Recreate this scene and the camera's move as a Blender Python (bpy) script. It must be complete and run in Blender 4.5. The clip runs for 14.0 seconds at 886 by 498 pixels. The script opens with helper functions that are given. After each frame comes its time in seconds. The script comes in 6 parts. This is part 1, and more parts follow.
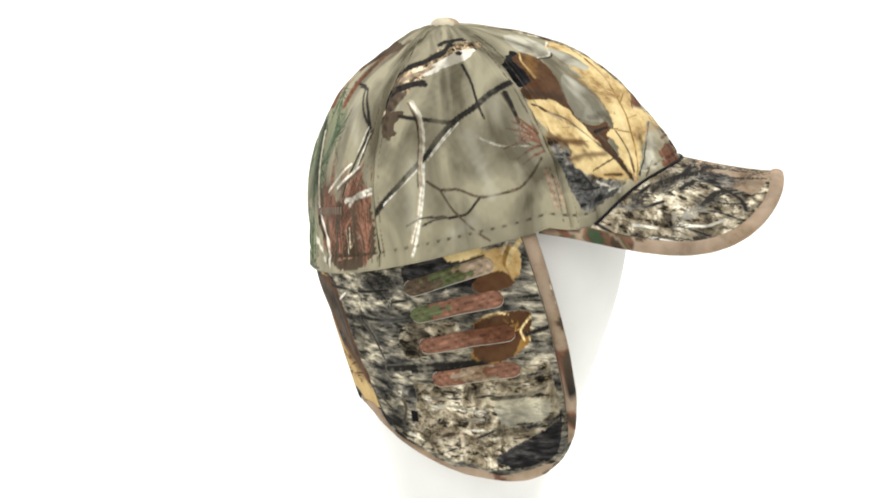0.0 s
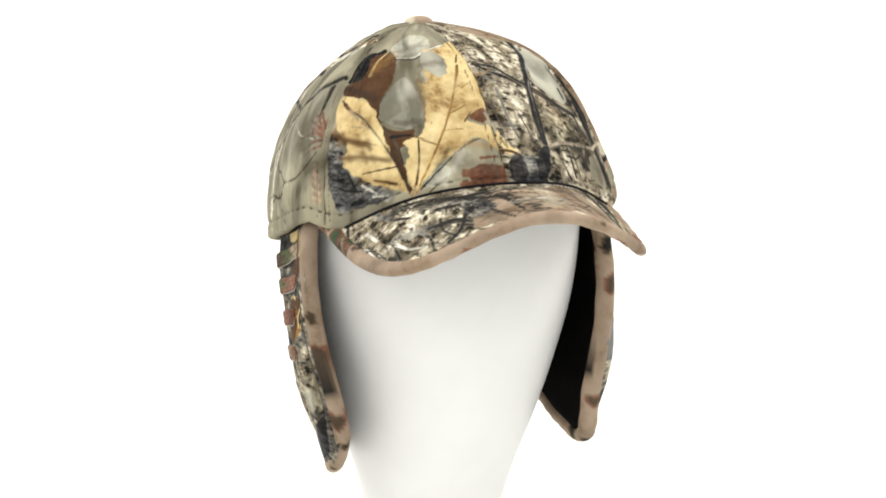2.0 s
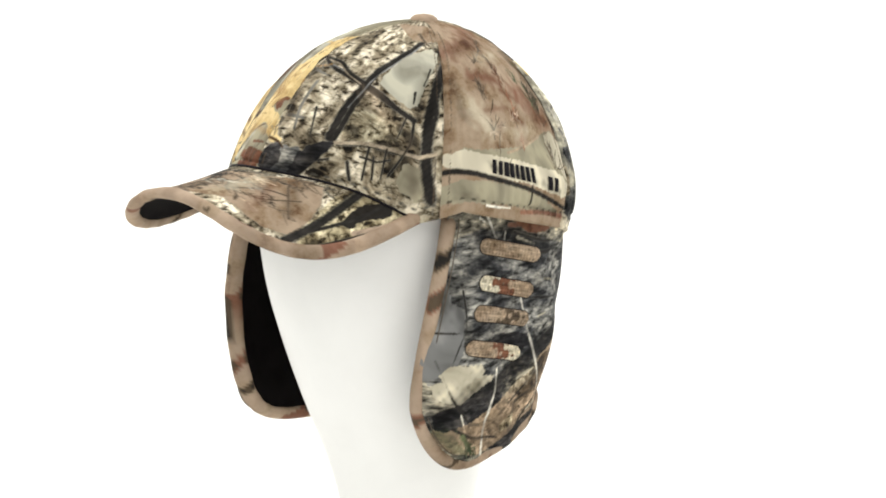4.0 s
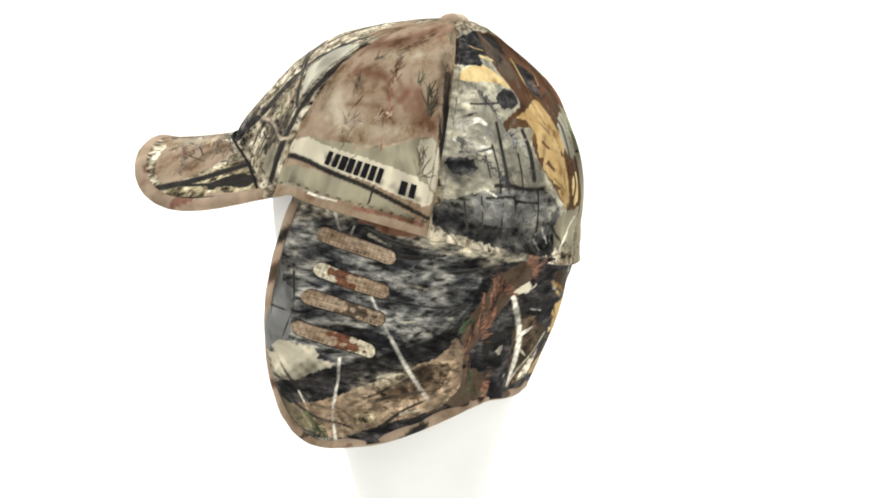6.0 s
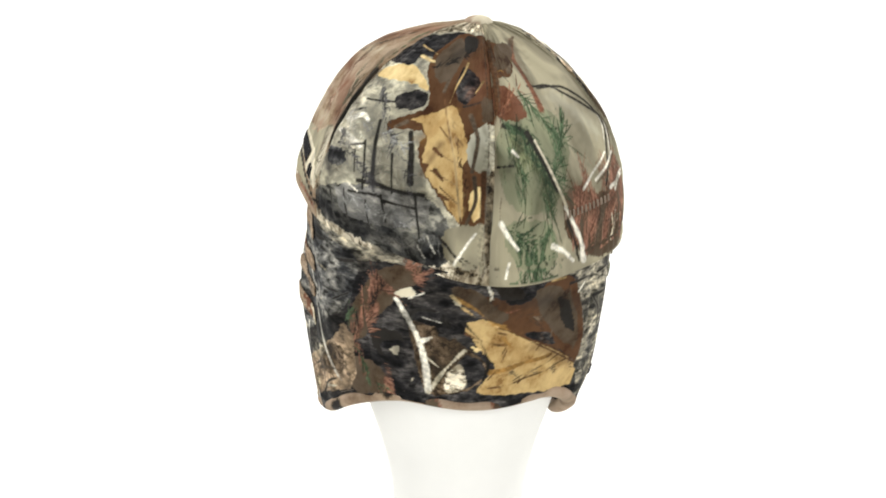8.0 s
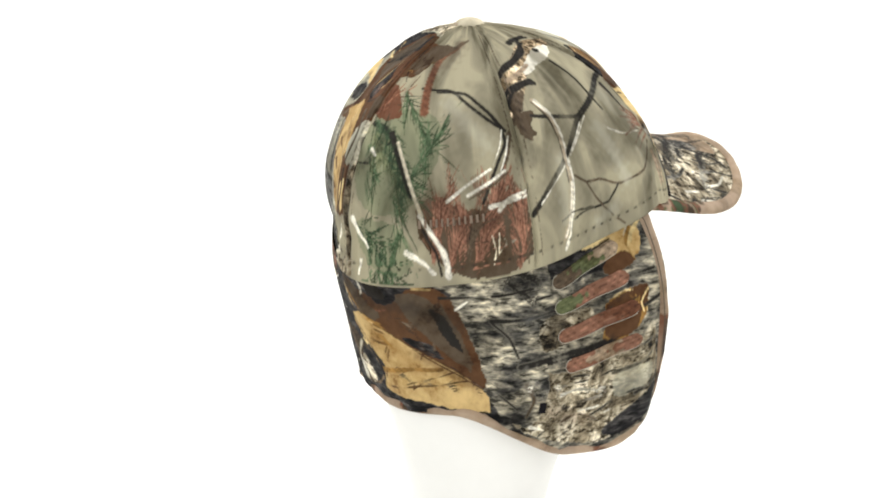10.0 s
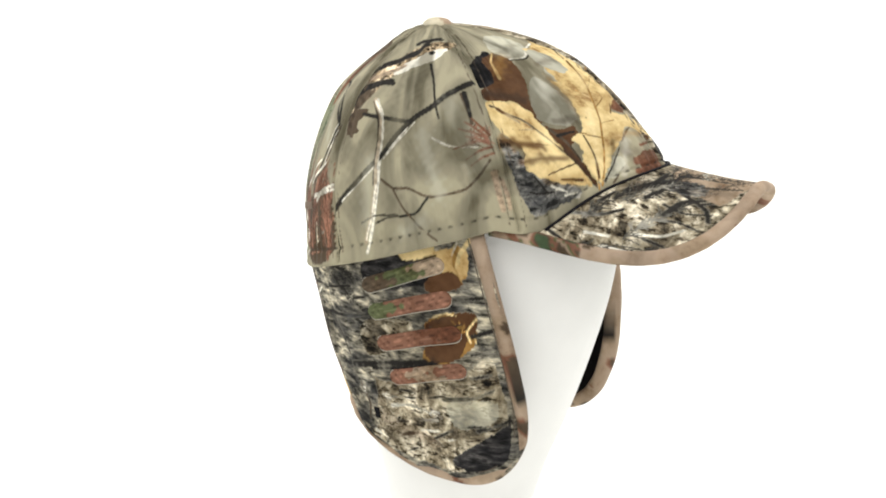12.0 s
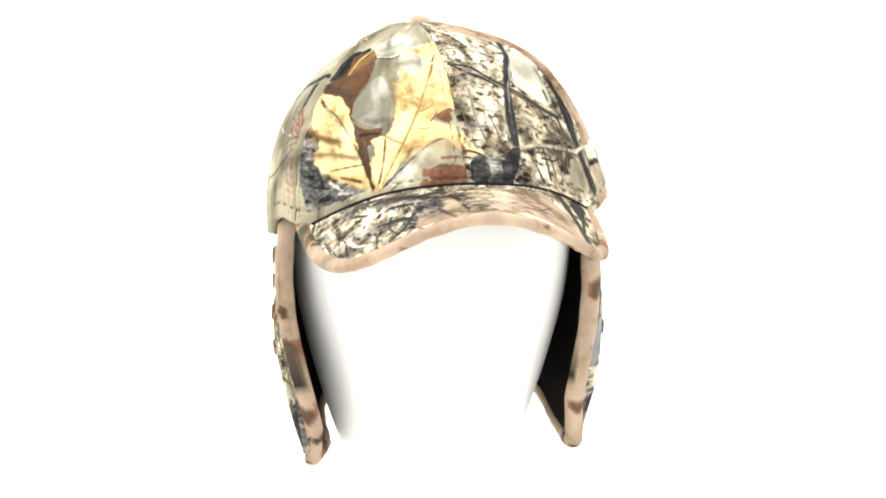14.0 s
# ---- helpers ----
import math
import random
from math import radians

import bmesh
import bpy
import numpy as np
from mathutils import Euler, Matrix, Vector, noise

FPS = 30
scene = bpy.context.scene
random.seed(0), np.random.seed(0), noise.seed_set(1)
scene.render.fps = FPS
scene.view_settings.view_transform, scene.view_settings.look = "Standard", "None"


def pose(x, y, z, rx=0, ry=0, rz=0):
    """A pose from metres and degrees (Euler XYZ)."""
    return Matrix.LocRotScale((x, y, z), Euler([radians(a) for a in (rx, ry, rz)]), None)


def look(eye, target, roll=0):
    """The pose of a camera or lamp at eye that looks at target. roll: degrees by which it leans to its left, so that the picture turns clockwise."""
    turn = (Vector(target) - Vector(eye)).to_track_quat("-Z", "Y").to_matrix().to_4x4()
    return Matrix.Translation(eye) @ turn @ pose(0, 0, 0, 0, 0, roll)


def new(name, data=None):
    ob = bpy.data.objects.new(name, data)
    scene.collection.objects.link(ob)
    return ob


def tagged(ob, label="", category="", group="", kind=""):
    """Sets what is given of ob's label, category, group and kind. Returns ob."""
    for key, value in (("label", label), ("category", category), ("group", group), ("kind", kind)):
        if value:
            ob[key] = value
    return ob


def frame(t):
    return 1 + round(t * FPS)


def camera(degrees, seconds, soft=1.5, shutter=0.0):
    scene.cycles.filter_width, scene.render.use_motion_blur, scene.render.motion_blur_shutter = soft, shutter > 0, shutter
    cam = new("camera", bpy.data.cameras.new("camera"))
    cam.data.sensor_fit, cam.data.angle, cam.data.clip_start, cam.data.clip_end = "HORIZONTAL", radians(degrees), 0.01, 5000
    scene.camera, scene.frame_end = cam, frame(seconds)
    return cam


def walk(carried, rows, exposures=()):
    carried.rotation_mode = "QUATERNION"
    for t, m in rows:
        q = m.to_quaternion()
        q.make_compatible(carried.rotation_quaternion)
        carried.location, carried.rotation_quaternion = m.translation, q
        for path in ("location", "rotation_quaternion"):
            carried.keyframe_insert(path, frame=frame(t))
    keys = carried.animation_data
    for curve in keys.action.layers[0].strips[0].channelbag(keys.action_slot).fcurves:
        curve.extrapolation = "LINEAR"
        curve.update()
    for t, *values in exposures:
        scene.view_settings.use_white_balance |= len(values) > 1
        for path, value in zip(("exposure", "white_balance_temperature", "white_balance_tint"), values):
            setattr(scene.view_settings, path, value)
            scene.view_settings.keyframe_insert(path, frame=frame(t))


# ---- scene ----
# The camera stands still before a slowly turning display head that wears a cap.
FLOOR_TO_CAP = 0.262
cam = camera(28.51, 14.0, soft=1.9)
EYE = (0.0, -0.975, 0.1625 + FLOOR_TO_CAP)
STAND = look(EYE, (-0.0014, 0.0, EYE[2] - 0.975 * math.tan(radians(11.550))), 0.64)
walk(cam, [(0.0, STAND), (14.0, STAND)],
     [(0.0, 0.0), (13.6, 0.0), (13.8, 0.35), (14.0, 0.9)])

# ---- light: a white studio sweep under soft boxes ----
world = bpy.data.worlds.new("studio")
scene.world = world
world.use_nodes = True
world.node_tree.nodes["Background"].inputs["Color"].default_value = (1.0, 1.0, 0.985, 1)
world.node_tree.nodes["Background"].inputs["Strength"].default_value = 0.54


def soft_box(name, place, target, size, power):
    lamp = bpy.data.lights.new(name, "AREA")
    lamp.shape, lamp.size, lamp.size_y, lamp.energy, lamp.color = "RECTANGLE", size[0], size[1], power, (1.0, 0.985, 0.955)
    ob = new(name, lamp)
    ob.matrix_world = look(place, target)
    return ob


soft_box("soft_box_top", (0.0, -0.15, 1.75), (0, 0.0, 0.3), (1.3, 1.2), 9.2)
soft_box("soft_box_front", (-0.85, -1.5, 1.25), (0, 0, 0.2), (1.0, 0.9), 8.6)
soft_box("soft_box_side", (0.95, -1.5, 1.15), (0, 0, 0.2), (1.0, 0.9), 7.0)
soft_box("backdrop_light_west", (-1.5, 0.9, 1.5), (0.0, 1.6, 0.1), (1.0, 0.8), 30)
soft_box("backdrop_light_east", (1.5, 0.9, 1.5), (0.0, 1.6, 0.1), (1.0, 0.8), 30)

# ---- materials ----


def material(name, rough=0.8):
    mat = bpy.data.materials.new(name)
    mat.use_nodes = True
    bsdf = mat.node_tree.nodes["Principled BSDF"]
    bsdf.inputs["Roughness"].default_value = rough
    bsdf.inputs["Specular IOR Level"].default_value = 0.25
    return mat, mat.node_tree.nodes, mat.node_tree.links, bsdf


def math_node(nodes, links, op, a, b):
    n = nodes.new("ShaderNodeMath")
    n.operation = op
    n.use_clamp = False
    for i, v in enumerate((a, b)):
        if isinstance(v, (int, float)):
            n.inputs[i].default_value = v
        else:
            links.new(v, n.inputs[i])
    return n.outputs[0]


def noise_node(nodes, links, vector, scale, detail=4.0, rough=0.6, stretch=(1, 1, 1), distortion=0.0):
    m = nodes.new("ShaderNodeMapping")
    m.inputs["Scale"].default_value = stretch
    links.new(vector, m.inputs["Vector"])
    n = nodes.new("ShaderNodeTexNoise")
    n.inputs["Scale"].default_value = scale
    n.inputs["Detail"].default_value = detail
    n.inputs["Roughness"].default_value = rough
    n.inputs["Distortion"].default_value = distortion
    links.new(m.outputs[0], n.inputs["Vector"])
    return n.outputs["Fac"]


def ramp_node(nodes, links, fac, stops, mode="LINEAR"):
    r = nodes.new("ShaderNodeValToRGB")
    r.color_ramp.interpolation = mode
    while len(r.color_ramp.elements) < len(stops):
        r.color_ramp.elements.new(0.5)
    for e, (pos, col) in zip(r.color_ramp.elements, stops):
        e.position, e.color = pos, (*col, 1)
    links.new(fac, r.inputs[0])
    return r.outputs[0]


def mix_node(nodes, links, fac, a, b, kind="MIX"):
    n = nodes.new("ShaderNodeMix")
    n.data_type, n.blend_type = "RGBA", kind
    for sock, v in ((n.inputs[0], fac), (n.inputs[6], a), (n.inputs[7], b)):
        if isinstance(v, (int, float)):
            sock.default_value = v
        elif isinstance(v, tuple):
            sock.default_value = (*v, 1)
        else:
            links.new(v, sock)
    return n.outputs[2]


def printed_cloth():
    """Brushed polyester with a woodland print: inks come from the cloth's own print layers, grain from the weave."""
    mat, nodes, links, bsdf = material("printed_cloth", 0.78)
    ink = nodes.new("ShaderNodeAttribute")
    ink.attribute_name = "ink"
    layer = nodes.new("ShaderNodeAttribute")
    layer.attribute_name = "layer"
    chart = nodes.new("ShaderNodeAttribute")
    chart.attribute_name = "chart"
    sep = nodes.new("ShaderNodeSeparateColor")
    links.new(layer.outputs["Color"], sep.inputs[0])
    vec = chart.outputs["Vector"]
    # bark: white flakes, grey wood and dark cracks; the ink underneath tints it
    tint = mix_node(nodes, links, 1.0, ink.outputs["Color"], (3.4, 3.55, 3.95), "MULTIPLY")
    patches = noise_node(nodes, links, vec, 0.085, 5, 0.62, (1.0, 0.8, 1), 0.6)
    bark = ramp_node(nodes, links, patches, [(0.36, (0.055, 0.048, 0.038)), (0.44, (0.19, 0.165, 0.125)), (0.52, (0.36, 0.335, 0.275)), (0.62, (0.72, 0.69, 0.62))])
    flecks = noise_node(nodes, links, vec, 0.24, 4, 0.58, (0.8, 1.3, 1), 0.3)
    fleck_c = ramp_node(nodes, links, flecks, [(0.36, (0.05, 0.045, 0.04)), (0.43, (0.45, 0.42, 0.38)), (0.48, (0.95, 0.95, 0.95)), (0.62, (1.35, 1.35, 1.35))])
    blotch = noise_node(nodes, links, vec, 0.035, 3, 0.5)
    shift = ramp_node(nodes, links, blotch, [(0.38, (0.66, 0.63, 0.58)), (0.62, (1.2, 1.16, 1.1))])
    bark = mix_node(nodes, links, 1.0, bark, shift, "MULTIPLY")
    bark = mix_node(nodes, links, 1.0, bark, fleck_c, "MULTIPLY")
    bark = mix_node(nodes, links, 1.0, bark, tint, "MULTIPLY")
    rift = noise_node(nodes, links, vec, 0.075, 3, 0.55, (0.7, 1.3, 0), 0.5)
    rift = math_node(nodes, links, "ABSOLUTE", math_node(nodes, links, "SUBTRACT", rift, 0.5), 0.0)
    rift_c = ramp_node(nodes, links, rift, [(0.004, (0.10, 0.09, 0.08)), (0.016, (1, 1, 1))])
    bark = mix_node(nodes, links, 0.6, bark, rift_c, "MULTIPLY")
    # slate: dark wood with fissures along the grain
    slabs = noise_node(nodes, links, vec, 0.075, 4, 0.55, (0.75, 1.3, 1))
    slate = ramp_node(nodes, links, slabs, [(0.34, (0.018, 0.018, 0.019)), (0.43, (0.065, 0.066, 0.068)), (0.51, (0.17, 0.168, 0.155)), (0.60, (0.36, 0.35, 0.31))])
    chips = noise_node(nodes, links, vec, 0.24, 3, 0.55, (0.6, 1.5, 1), 0.2)
    chip_c = ramp_node(nodes, links, chips, [(0.36, (0.14, 0.14, 0.14)), (0.44, (0.7, 0.7, 0.7)), (0.52, (1.05, 1.05, 1.05)), (0.64, (2.1, 2.05, 1.95))])
    slate = mix_node(nodes, links, 1.0, slate, shift, "MULTIPLY")
    slate = mix_node(nodes, links, 1.0, slate, chip_c, "MULTIPLY")
    slate = mix_node(nodes, links, 1.0, slate, tint, "MULTIPLY")
    slate = mix_node(nodes, links, 0.45, slate, rift_c, "MULTIPLY")
    # leaf mottling and needles
    mott = noise_node(nodes, links, vec, 0.065, 6, 0.66)
    mott_c = ramp_node(nodes, links, mott, [(0.34, (0.42, 0.32, 0.24)), (0.43, (0.82, 0.76, 0.66)), (0.52, (1.0, 0.99, 0.96)), (0.66, (1.22, 1.23, 1.22))])
    leaf = mix_node(nodes, links, 1.0, ink.outputs["Color"], mott_c, "MULTIPLY")
    soft = noise_node(nodes, links, vec, 0.045, 3, 0.45, (1.0, 0.62, 0), 0.9)
    soft_c = ramp_node(nodes, links, soft, [(0.34, (0.44, 0.43, 0.39)), (0.44, (0.80, 0.80, 0.78)), (0.53, (1.0, 1.0, 0.99)), (0.62, (1.34, 1.34, 1.30))])
    ground = mix_node(nodes, links, 1.0, ink.outputs["Color"], soft_c, "MULTIPLY")
    col = mix_node(nodes, links, sep.outputs[0], ground, bark)
    col = mix_node(nodes, links, sep.outputs[1], col, leaf)
    col = mix_node(nodes, links, sep.outputs[2], col, slate)
    links.new(col, bsdf.inputs["Base Color"])
    weave = noise_node(nodes, links, vec, 1.6, 2, 0.5)
    crease = noise_node(nodes, links, vec, 0.045, 3, 0.5)
    height = math_node(nodes, links, "ADD", math_node(nodes, links, "MULTIPLY", weave, 0.12), crease)
    bump = nodes.new("ShaderNodeBump")
    bump.inputs["Strength"].default_value = 0.5
    bump.inputs["Distance"].default_value = 0.0022
    links.new(height, bump.inputs["Height"])
    links.new(bump.outputs[0], bsdf.inputs["Normal"])
    bsdf.inputs["Specular IOR Level"].default_value = 0.12
    return mat


def plain_cloth(name, colour, rough=0.9, vary=0.12, scale=900, relief=0.0003):
    mat, nodes, links, bsdf = material(name, rough)
    bsdf.inputs["Specular IOR Level"].default_value = 0.25 if max(colour) > 0.05 else 0.04
    co = nodes.new("ShaderNodeTexCoord").outputs["Object"]
    fine = noise_node(nodes, links, co, scale, 3, 0.6)
    broad = noise_node(nodes, links, co, scale / 20, 3, 0.6)
    dark = tuple(c * (1 - vary) for c in colour)
    light = tuple(min(1, c * (1 + vary)) for c in colour)
    col = ramp_node(nodes, links, broad, [(0.35, dark), (0.65, light)])
    links.new(col, bsdf.inputs["Base Color"])
    bump = nodes.new("ShaderNodeBump")
    bump.inputs["Strength"].default_value = 0.5
    bump.inputs["Distance"].default_value = relief
    links.new(fine, bump.inputs["Height"])
    links.new(bump.outputs[0], bsdf.inputs["Normal"])
    return mat


CLOTH = printed_cloth()
FLEECE = plain_cloth("black_fleece", (0.006, 0.005, 0.005), 1.0, 0.2, 1500, 0.0006)
THREAD_DARK = plain_cloth("dark_thread", (0.012, 0.011, 0.013), 0.6, 0.2, 3000, 0.0002)
THREAD_PALE = plain_cloth("pale_thread", (0.42, 0.39, 0.32), 0.6, 0.15, 3000, 0.0002)
THREAD_BROWN = plain_cloth("brown_thread", (0.09, 0.07, 0.05), 0.6, 0.15, 3000, 0.0002)
THREAD_FAINT = plain_cloth("faint_thread", (0.20, 0.15, 0.11), 0.6, 0.15, 3000, 0.0002)
HEAD_WHITE = plain_cloth("matt_white_plastic", (0.84, 0.84, 0.82), 0.55, 0.015, 600, 0.00006)
PAPER = plain_cloth("white_paper", (0.90, 0.90, 0.875), 0.9, 0.01, 60, 0.0001)

# ---- helpers for meshes ----


def link_mesh(name, verts, faces, mat, parent=None, label="", smooth=True):
    me = bpy.data.meshes.new(name)
    verts = np.asarray(verts, dtype=np.float32)
    if isinstance(faces, np.ndarray):
        n, k = faces.shape
        me.vertices.add(len(verts))
        me.vertices.foreach_set("co", verts.ravel())
        me.loops.add(n * k)
        me.loops.foreach_set("vertex_index", faces.astype(np.int32).ravel())
        me.polygons.add(n)
        me.polygons.foreach_set("loop_start", np.arange(0, n * k, k, dtype=np.int32))
        me.update(calc_edges=True)
    else:
        me.from_pydata(verts.tolist(), [], faces)
    me.validate()
    if smooth:
        me.polygons.foreach_set("use_smooth", np.ones(len(me.polygons), dtype=bool))
    me.materials.append(mat)
    ob = new(name, me)
    if parent is not None:
        ob.parent = parent
    if label:
        ob["label"] = label
    return ob


def grid_faces(nu, nv, closed=False, flip=False):
    i, j = np.meshgrid(np.arange(nu if closed else nu - 1), np.arange(nv - 1), indexing="ij")
    k = (i + 1) % nu
    f = np.stack([i * nv + j, k * nv + j, k * nv + j + 1, i * nv + j + 1], -1).reshape(-1, 4)
    return f[:, ::-1] if flip else f


def put_print(ob, ink, layer, chart):
    me = ob.data
    for key, values in (("ink", ink), ("layer", layer)):
        a = me.attributes.new(key, "FLOAT_COLOR", "POINT")
        a.data.foreach_set("color", np.concatenate([values, np.ones((len(values), 1))], 1).astype(np.float32).ravel())
    a = me.attributes.new("chart", "FLOAT_VECTOR", "POINT")
    a.data.foreach_set("vector", chart.astype(np.float32).ravel())


def tube(path, across, up, rx, ry, sides=10, closed=False):
    """A sweep of an ellipse along path; across and up are unit vectors at each point of it."""
    path, across, up = (np.asarray(a, float) for a in (path, across, up))
    a = np.arange(sides) * 2 * np.pi / sides
    rx, ry = np.broadcast_to(rx, len(path)), np.broadcast_to(ry, len(path))
    v = path[:, None] + across[:, None] * (rx[:, None] * np.cos(a))[..., None] + up[:, None] * (ry[:, None] * np.sin(a))[..., None]
    n = len(path)
    i, j = np.meshgrid(np.arange(n if closed else n - 1), np.arange(sides), indexing="ij")
    k, l = (i + 1) % n, (j + 1) % sides
    f = np.stack([i * sides + j, k * sides + j, k * sides + l, i * sides + l], -1).reshape(-1, 4)
    return v.reshape(-1, 3), f


def unit(v):
    return v / np.maximum(np.linalg.norm(v, axis=-1, keepdims=True), 1e-9)


# ---- the cap's shape: x to its front, y to the wearer's left, about the turning axis ----
AXIS = np.array([-0.0220, 0.0123, 0.0])
TOP = np.array([-0.0206, -0.0055])
Z_LOW, Z_TOP = -0.020, 0.0926


def waves(p):
    """The first waves round the cap, by which the cloth departs from its plain form."""
    return np.stack([np.ones_like(p), np.cos(p), np.sin(p), np.cos(2 * p), np.sin(2 * p), np.cos(3 * p), np.sin(3 * p)], -1)


def powers(x, n):
    return np.stack([x ** i for i in range(n)], -1)


CROWN_FORM = np.array([[-0.00128, -0.00023, -0.00095, -0.00047, 0.00041, -0.00012, -0.00007],
                  [-0.00030, -0.00611, -0.00112, -0.00297, -0.00445, -0.00204, 0.00434],
                  [0.00097, -0.00262, -0.00125, 0.00078, 0.00039, 0.00047, -0.00299],
                  [0.00123, 0.00541, 0.00220, 0.00323, 0.00245, 0.00181, -0.00281],
                  [0.00075, 0.01240, 0.00645, 0.00401, 0.00427, 0.00133, -0.00101]])
RIDGE_FORM = np.array([[0.00195, 0.00535, 0.00649],
                  [0.00498, 0.00009, -0.00229]])
FLAP_FORM = np.array([[-0.00388, 0.00132, 0.00076, 0.00041, -0.00281, 0.00029, -0.00483],
                  [0.10842, -0.09994, -0.02733, -0.08083, 0.05122, -0.05511, 0.10413],
                  [-0.79701, 0.47808, 0.17796, 0.42641, -0.20632, 0.39040, -0.66454]])
HEM_FORM = np.array([0.00001, 0.00167, 0.00058, -0.00048, -0.00282, 0.00274, -0.00213])
EDGE_FORM = np.array([[-2.686, 3.340, 507.676, -2875.444],
                  [2.000, 39.297, -183.558, 2604.890]])


def free_rim_z(p):
    return -0.0100 + 0.0298 * np.cos(p) + 0.0012 * np.cos(2 * p) + 0.0022 * np.cos(3 * p) + 0.0048 * np.sin(p) - 0.0014 * np.sin(2 * p)


def rim_radius(p):
    return crown_radius(p, np.clip((free_rim_z(p) - Z_LOW) / (Z_TOP - Z_LOW), 0, 0.9))


def rim_z(p):
    """The height of the crown's lower edge; at the front it comes down to the brim."""
    free = free_rim_z(p)
    r = rim_radius(p)
    onto = brim_height(r * np.cos(p), r * np.sin(p)) + 0.0002
    near = np.clip((np.cos(p) - 0.5) / 0.2, 0, 1)
    return free + near * np.clip(onto - free, -0.012, 0.001)


def girth(p):
    return (0.1005 + 0.0092 * np.cos(p) + 0.0046 * np.cos(2 * p) + 0.0005 * np.cos(3 * p) + 0.0030 * np.cos(6 * p)
            + 0.0033 * np.sin(p) + 0.0004 * np.sin(2 * p) - 0.0012 * np.sin(3 * p))


def crown_exp(p):
    return 1.9620 + 0.3532 * np.cos(p) - 0.1515 * np.cos(2 * p), 1.9596 + 0.0969 * np.cos(p)


def crown_radius(p, s):
    """The crown's radius at bearing p and height s, from 0 low to 1 at the top."""
    n, m = crown_exp(p)
    fuller = (-0.0019 - 0.0025 * np.cos(p) - 0.0020 * np.sin(p) - 0.0011 * np.cos(2 * p) - 0.0003 * np.sin(2 * p)
              + s * (0.0035 - 0.0021 * np.cos(p) + 0.0024 * np.sin(p) + 0.0040 * np.cos(2 * p) - 0.0021 * np.sin(2 * p))
              + s * s * (-0.0009 + 0.0139 * np.cos(p) + 0.0032 * np.sin(p) - 0.0041 * np.cos(2 * p) + 0.0041 * np.sin(2 * p)))
    ang = np.degrees(np.arctan2(np.sin(p), np.cos(p)))
    front = 0.005 * np.exp(-(ang / 32) ** 2) * np.exp(-((s - 0.40) / 0.22) ** 2)
    for wide, row in zip((16.0, 34.0), RIDGE_FORM):
        for height, amount in zip((0.2, 0.45, 0.7), row):
            front = front + amount * np.exp(-(ang / wide) ** 2) * np.exp(-((s - height) / 0.2) ** 2)
    # the fold over the ear, the slack at the back of the top
    for bearing, wide, height, tall, amount in ((105, 35, 0.0, 0.10, -0.0035), (95, 28, 0.27, 0.08, 0.0020), (215, 22, 0.88, 0.12, -0.0045), (188, 14, 0.70, 0.15, 0.0025)):
        front = front + amount * np.exp(-(((ang - bearing + 180) % 360 - 180) / wide) ** 2) * np.exp(-((s - height) / tall) ** 2)
    front = front + (waves(p) * (powers(s, 5) @ CROWN_FORM)).sum(-1) * (1 - s ** 12)
    return girth(p) * (1 - s ** n) ** (1 / m) + fuller * (1 - s ** 6) + front


def crown_point(p, v, lift=0.0):
    """A point of the crown: p its bearing in radians (0 is the front), v from 0 at the rim to 1 at the button."""
    p, v = np.asarray(p, float), np.asarray(v, float)
    s0 = (rim_z(p) - Z_LOW) / (Z_TOP - Z_LOW)
    s = s0 + (1 - s0) * (1 - (1 - v) ** 2)
    sc = np.clip(s, 0, 0.99999)
    r = crown_radius(p, sc) + lift
    return np.stack([TOP[0] * sc + r * np.cos(p), TOP[1] * sc + r * np.sin(p), Z_LOW + s * (Z_TOP - Z_LOW) + lift * 0.5 * sc], -1) - AXIS


def flap_radius(p, z):
    d = -z
    return (0.0886 - 0.0146 * np.cos(p) - 0.0053 * np.cos(2 * p) - 0.0113 * np.cos(3 * p) - 0.0091 * np.cos(4 * p) - 0.0047 * np.cos(5 * p)
            - 0.0029 * np.sin(p) - 0.0004 * np.sin(2 * p) + 0.0001 * np.sin(3 * p)
            + d * (-0.0380 + 0.1788 * np.cos(p) - 0.0566 * np.cos(2 * p) + 0.0014 * np.cos(3 * p) + 0.0322 * np.sin(p) - 0.0132 * np.sin(2 * p))
            + d * d * (-0.7186 - 0.3673 * np.cos(p))) + (waves(p) * (powers(d, 3) @ FLAP_FORM)).sum(-1)


def flap_edge(z, sgn):
    """The bearing, in degrees from the front, of the flap's front edge."""
    bend = powers(z + 0.07, 4) @ EDGE_FORM.T
    return np.where(sgn > 0, bend[..., 0], bend[..., 1]) + np.clip(np.where(sgn > 0, 59.0, 62.0) + (z + 0.003) * np.where(sgn > 0, 105, 120), 48.5, 62)


def flap_hem(p, sgn):
    """The height of the flap's lower hem at bearing p (radians), before its front corners are rounded."""
    a = np.abs(np.degrees(p))
    side = np.clip((150 - a) / 60, 0, 1)
    side = side * side * (3 - 2 * side)
    return -0.1140 - np.where(sgn > 0, 0.0250, 0.0270) * side + waves(p * sgn) @ HEM_FORM


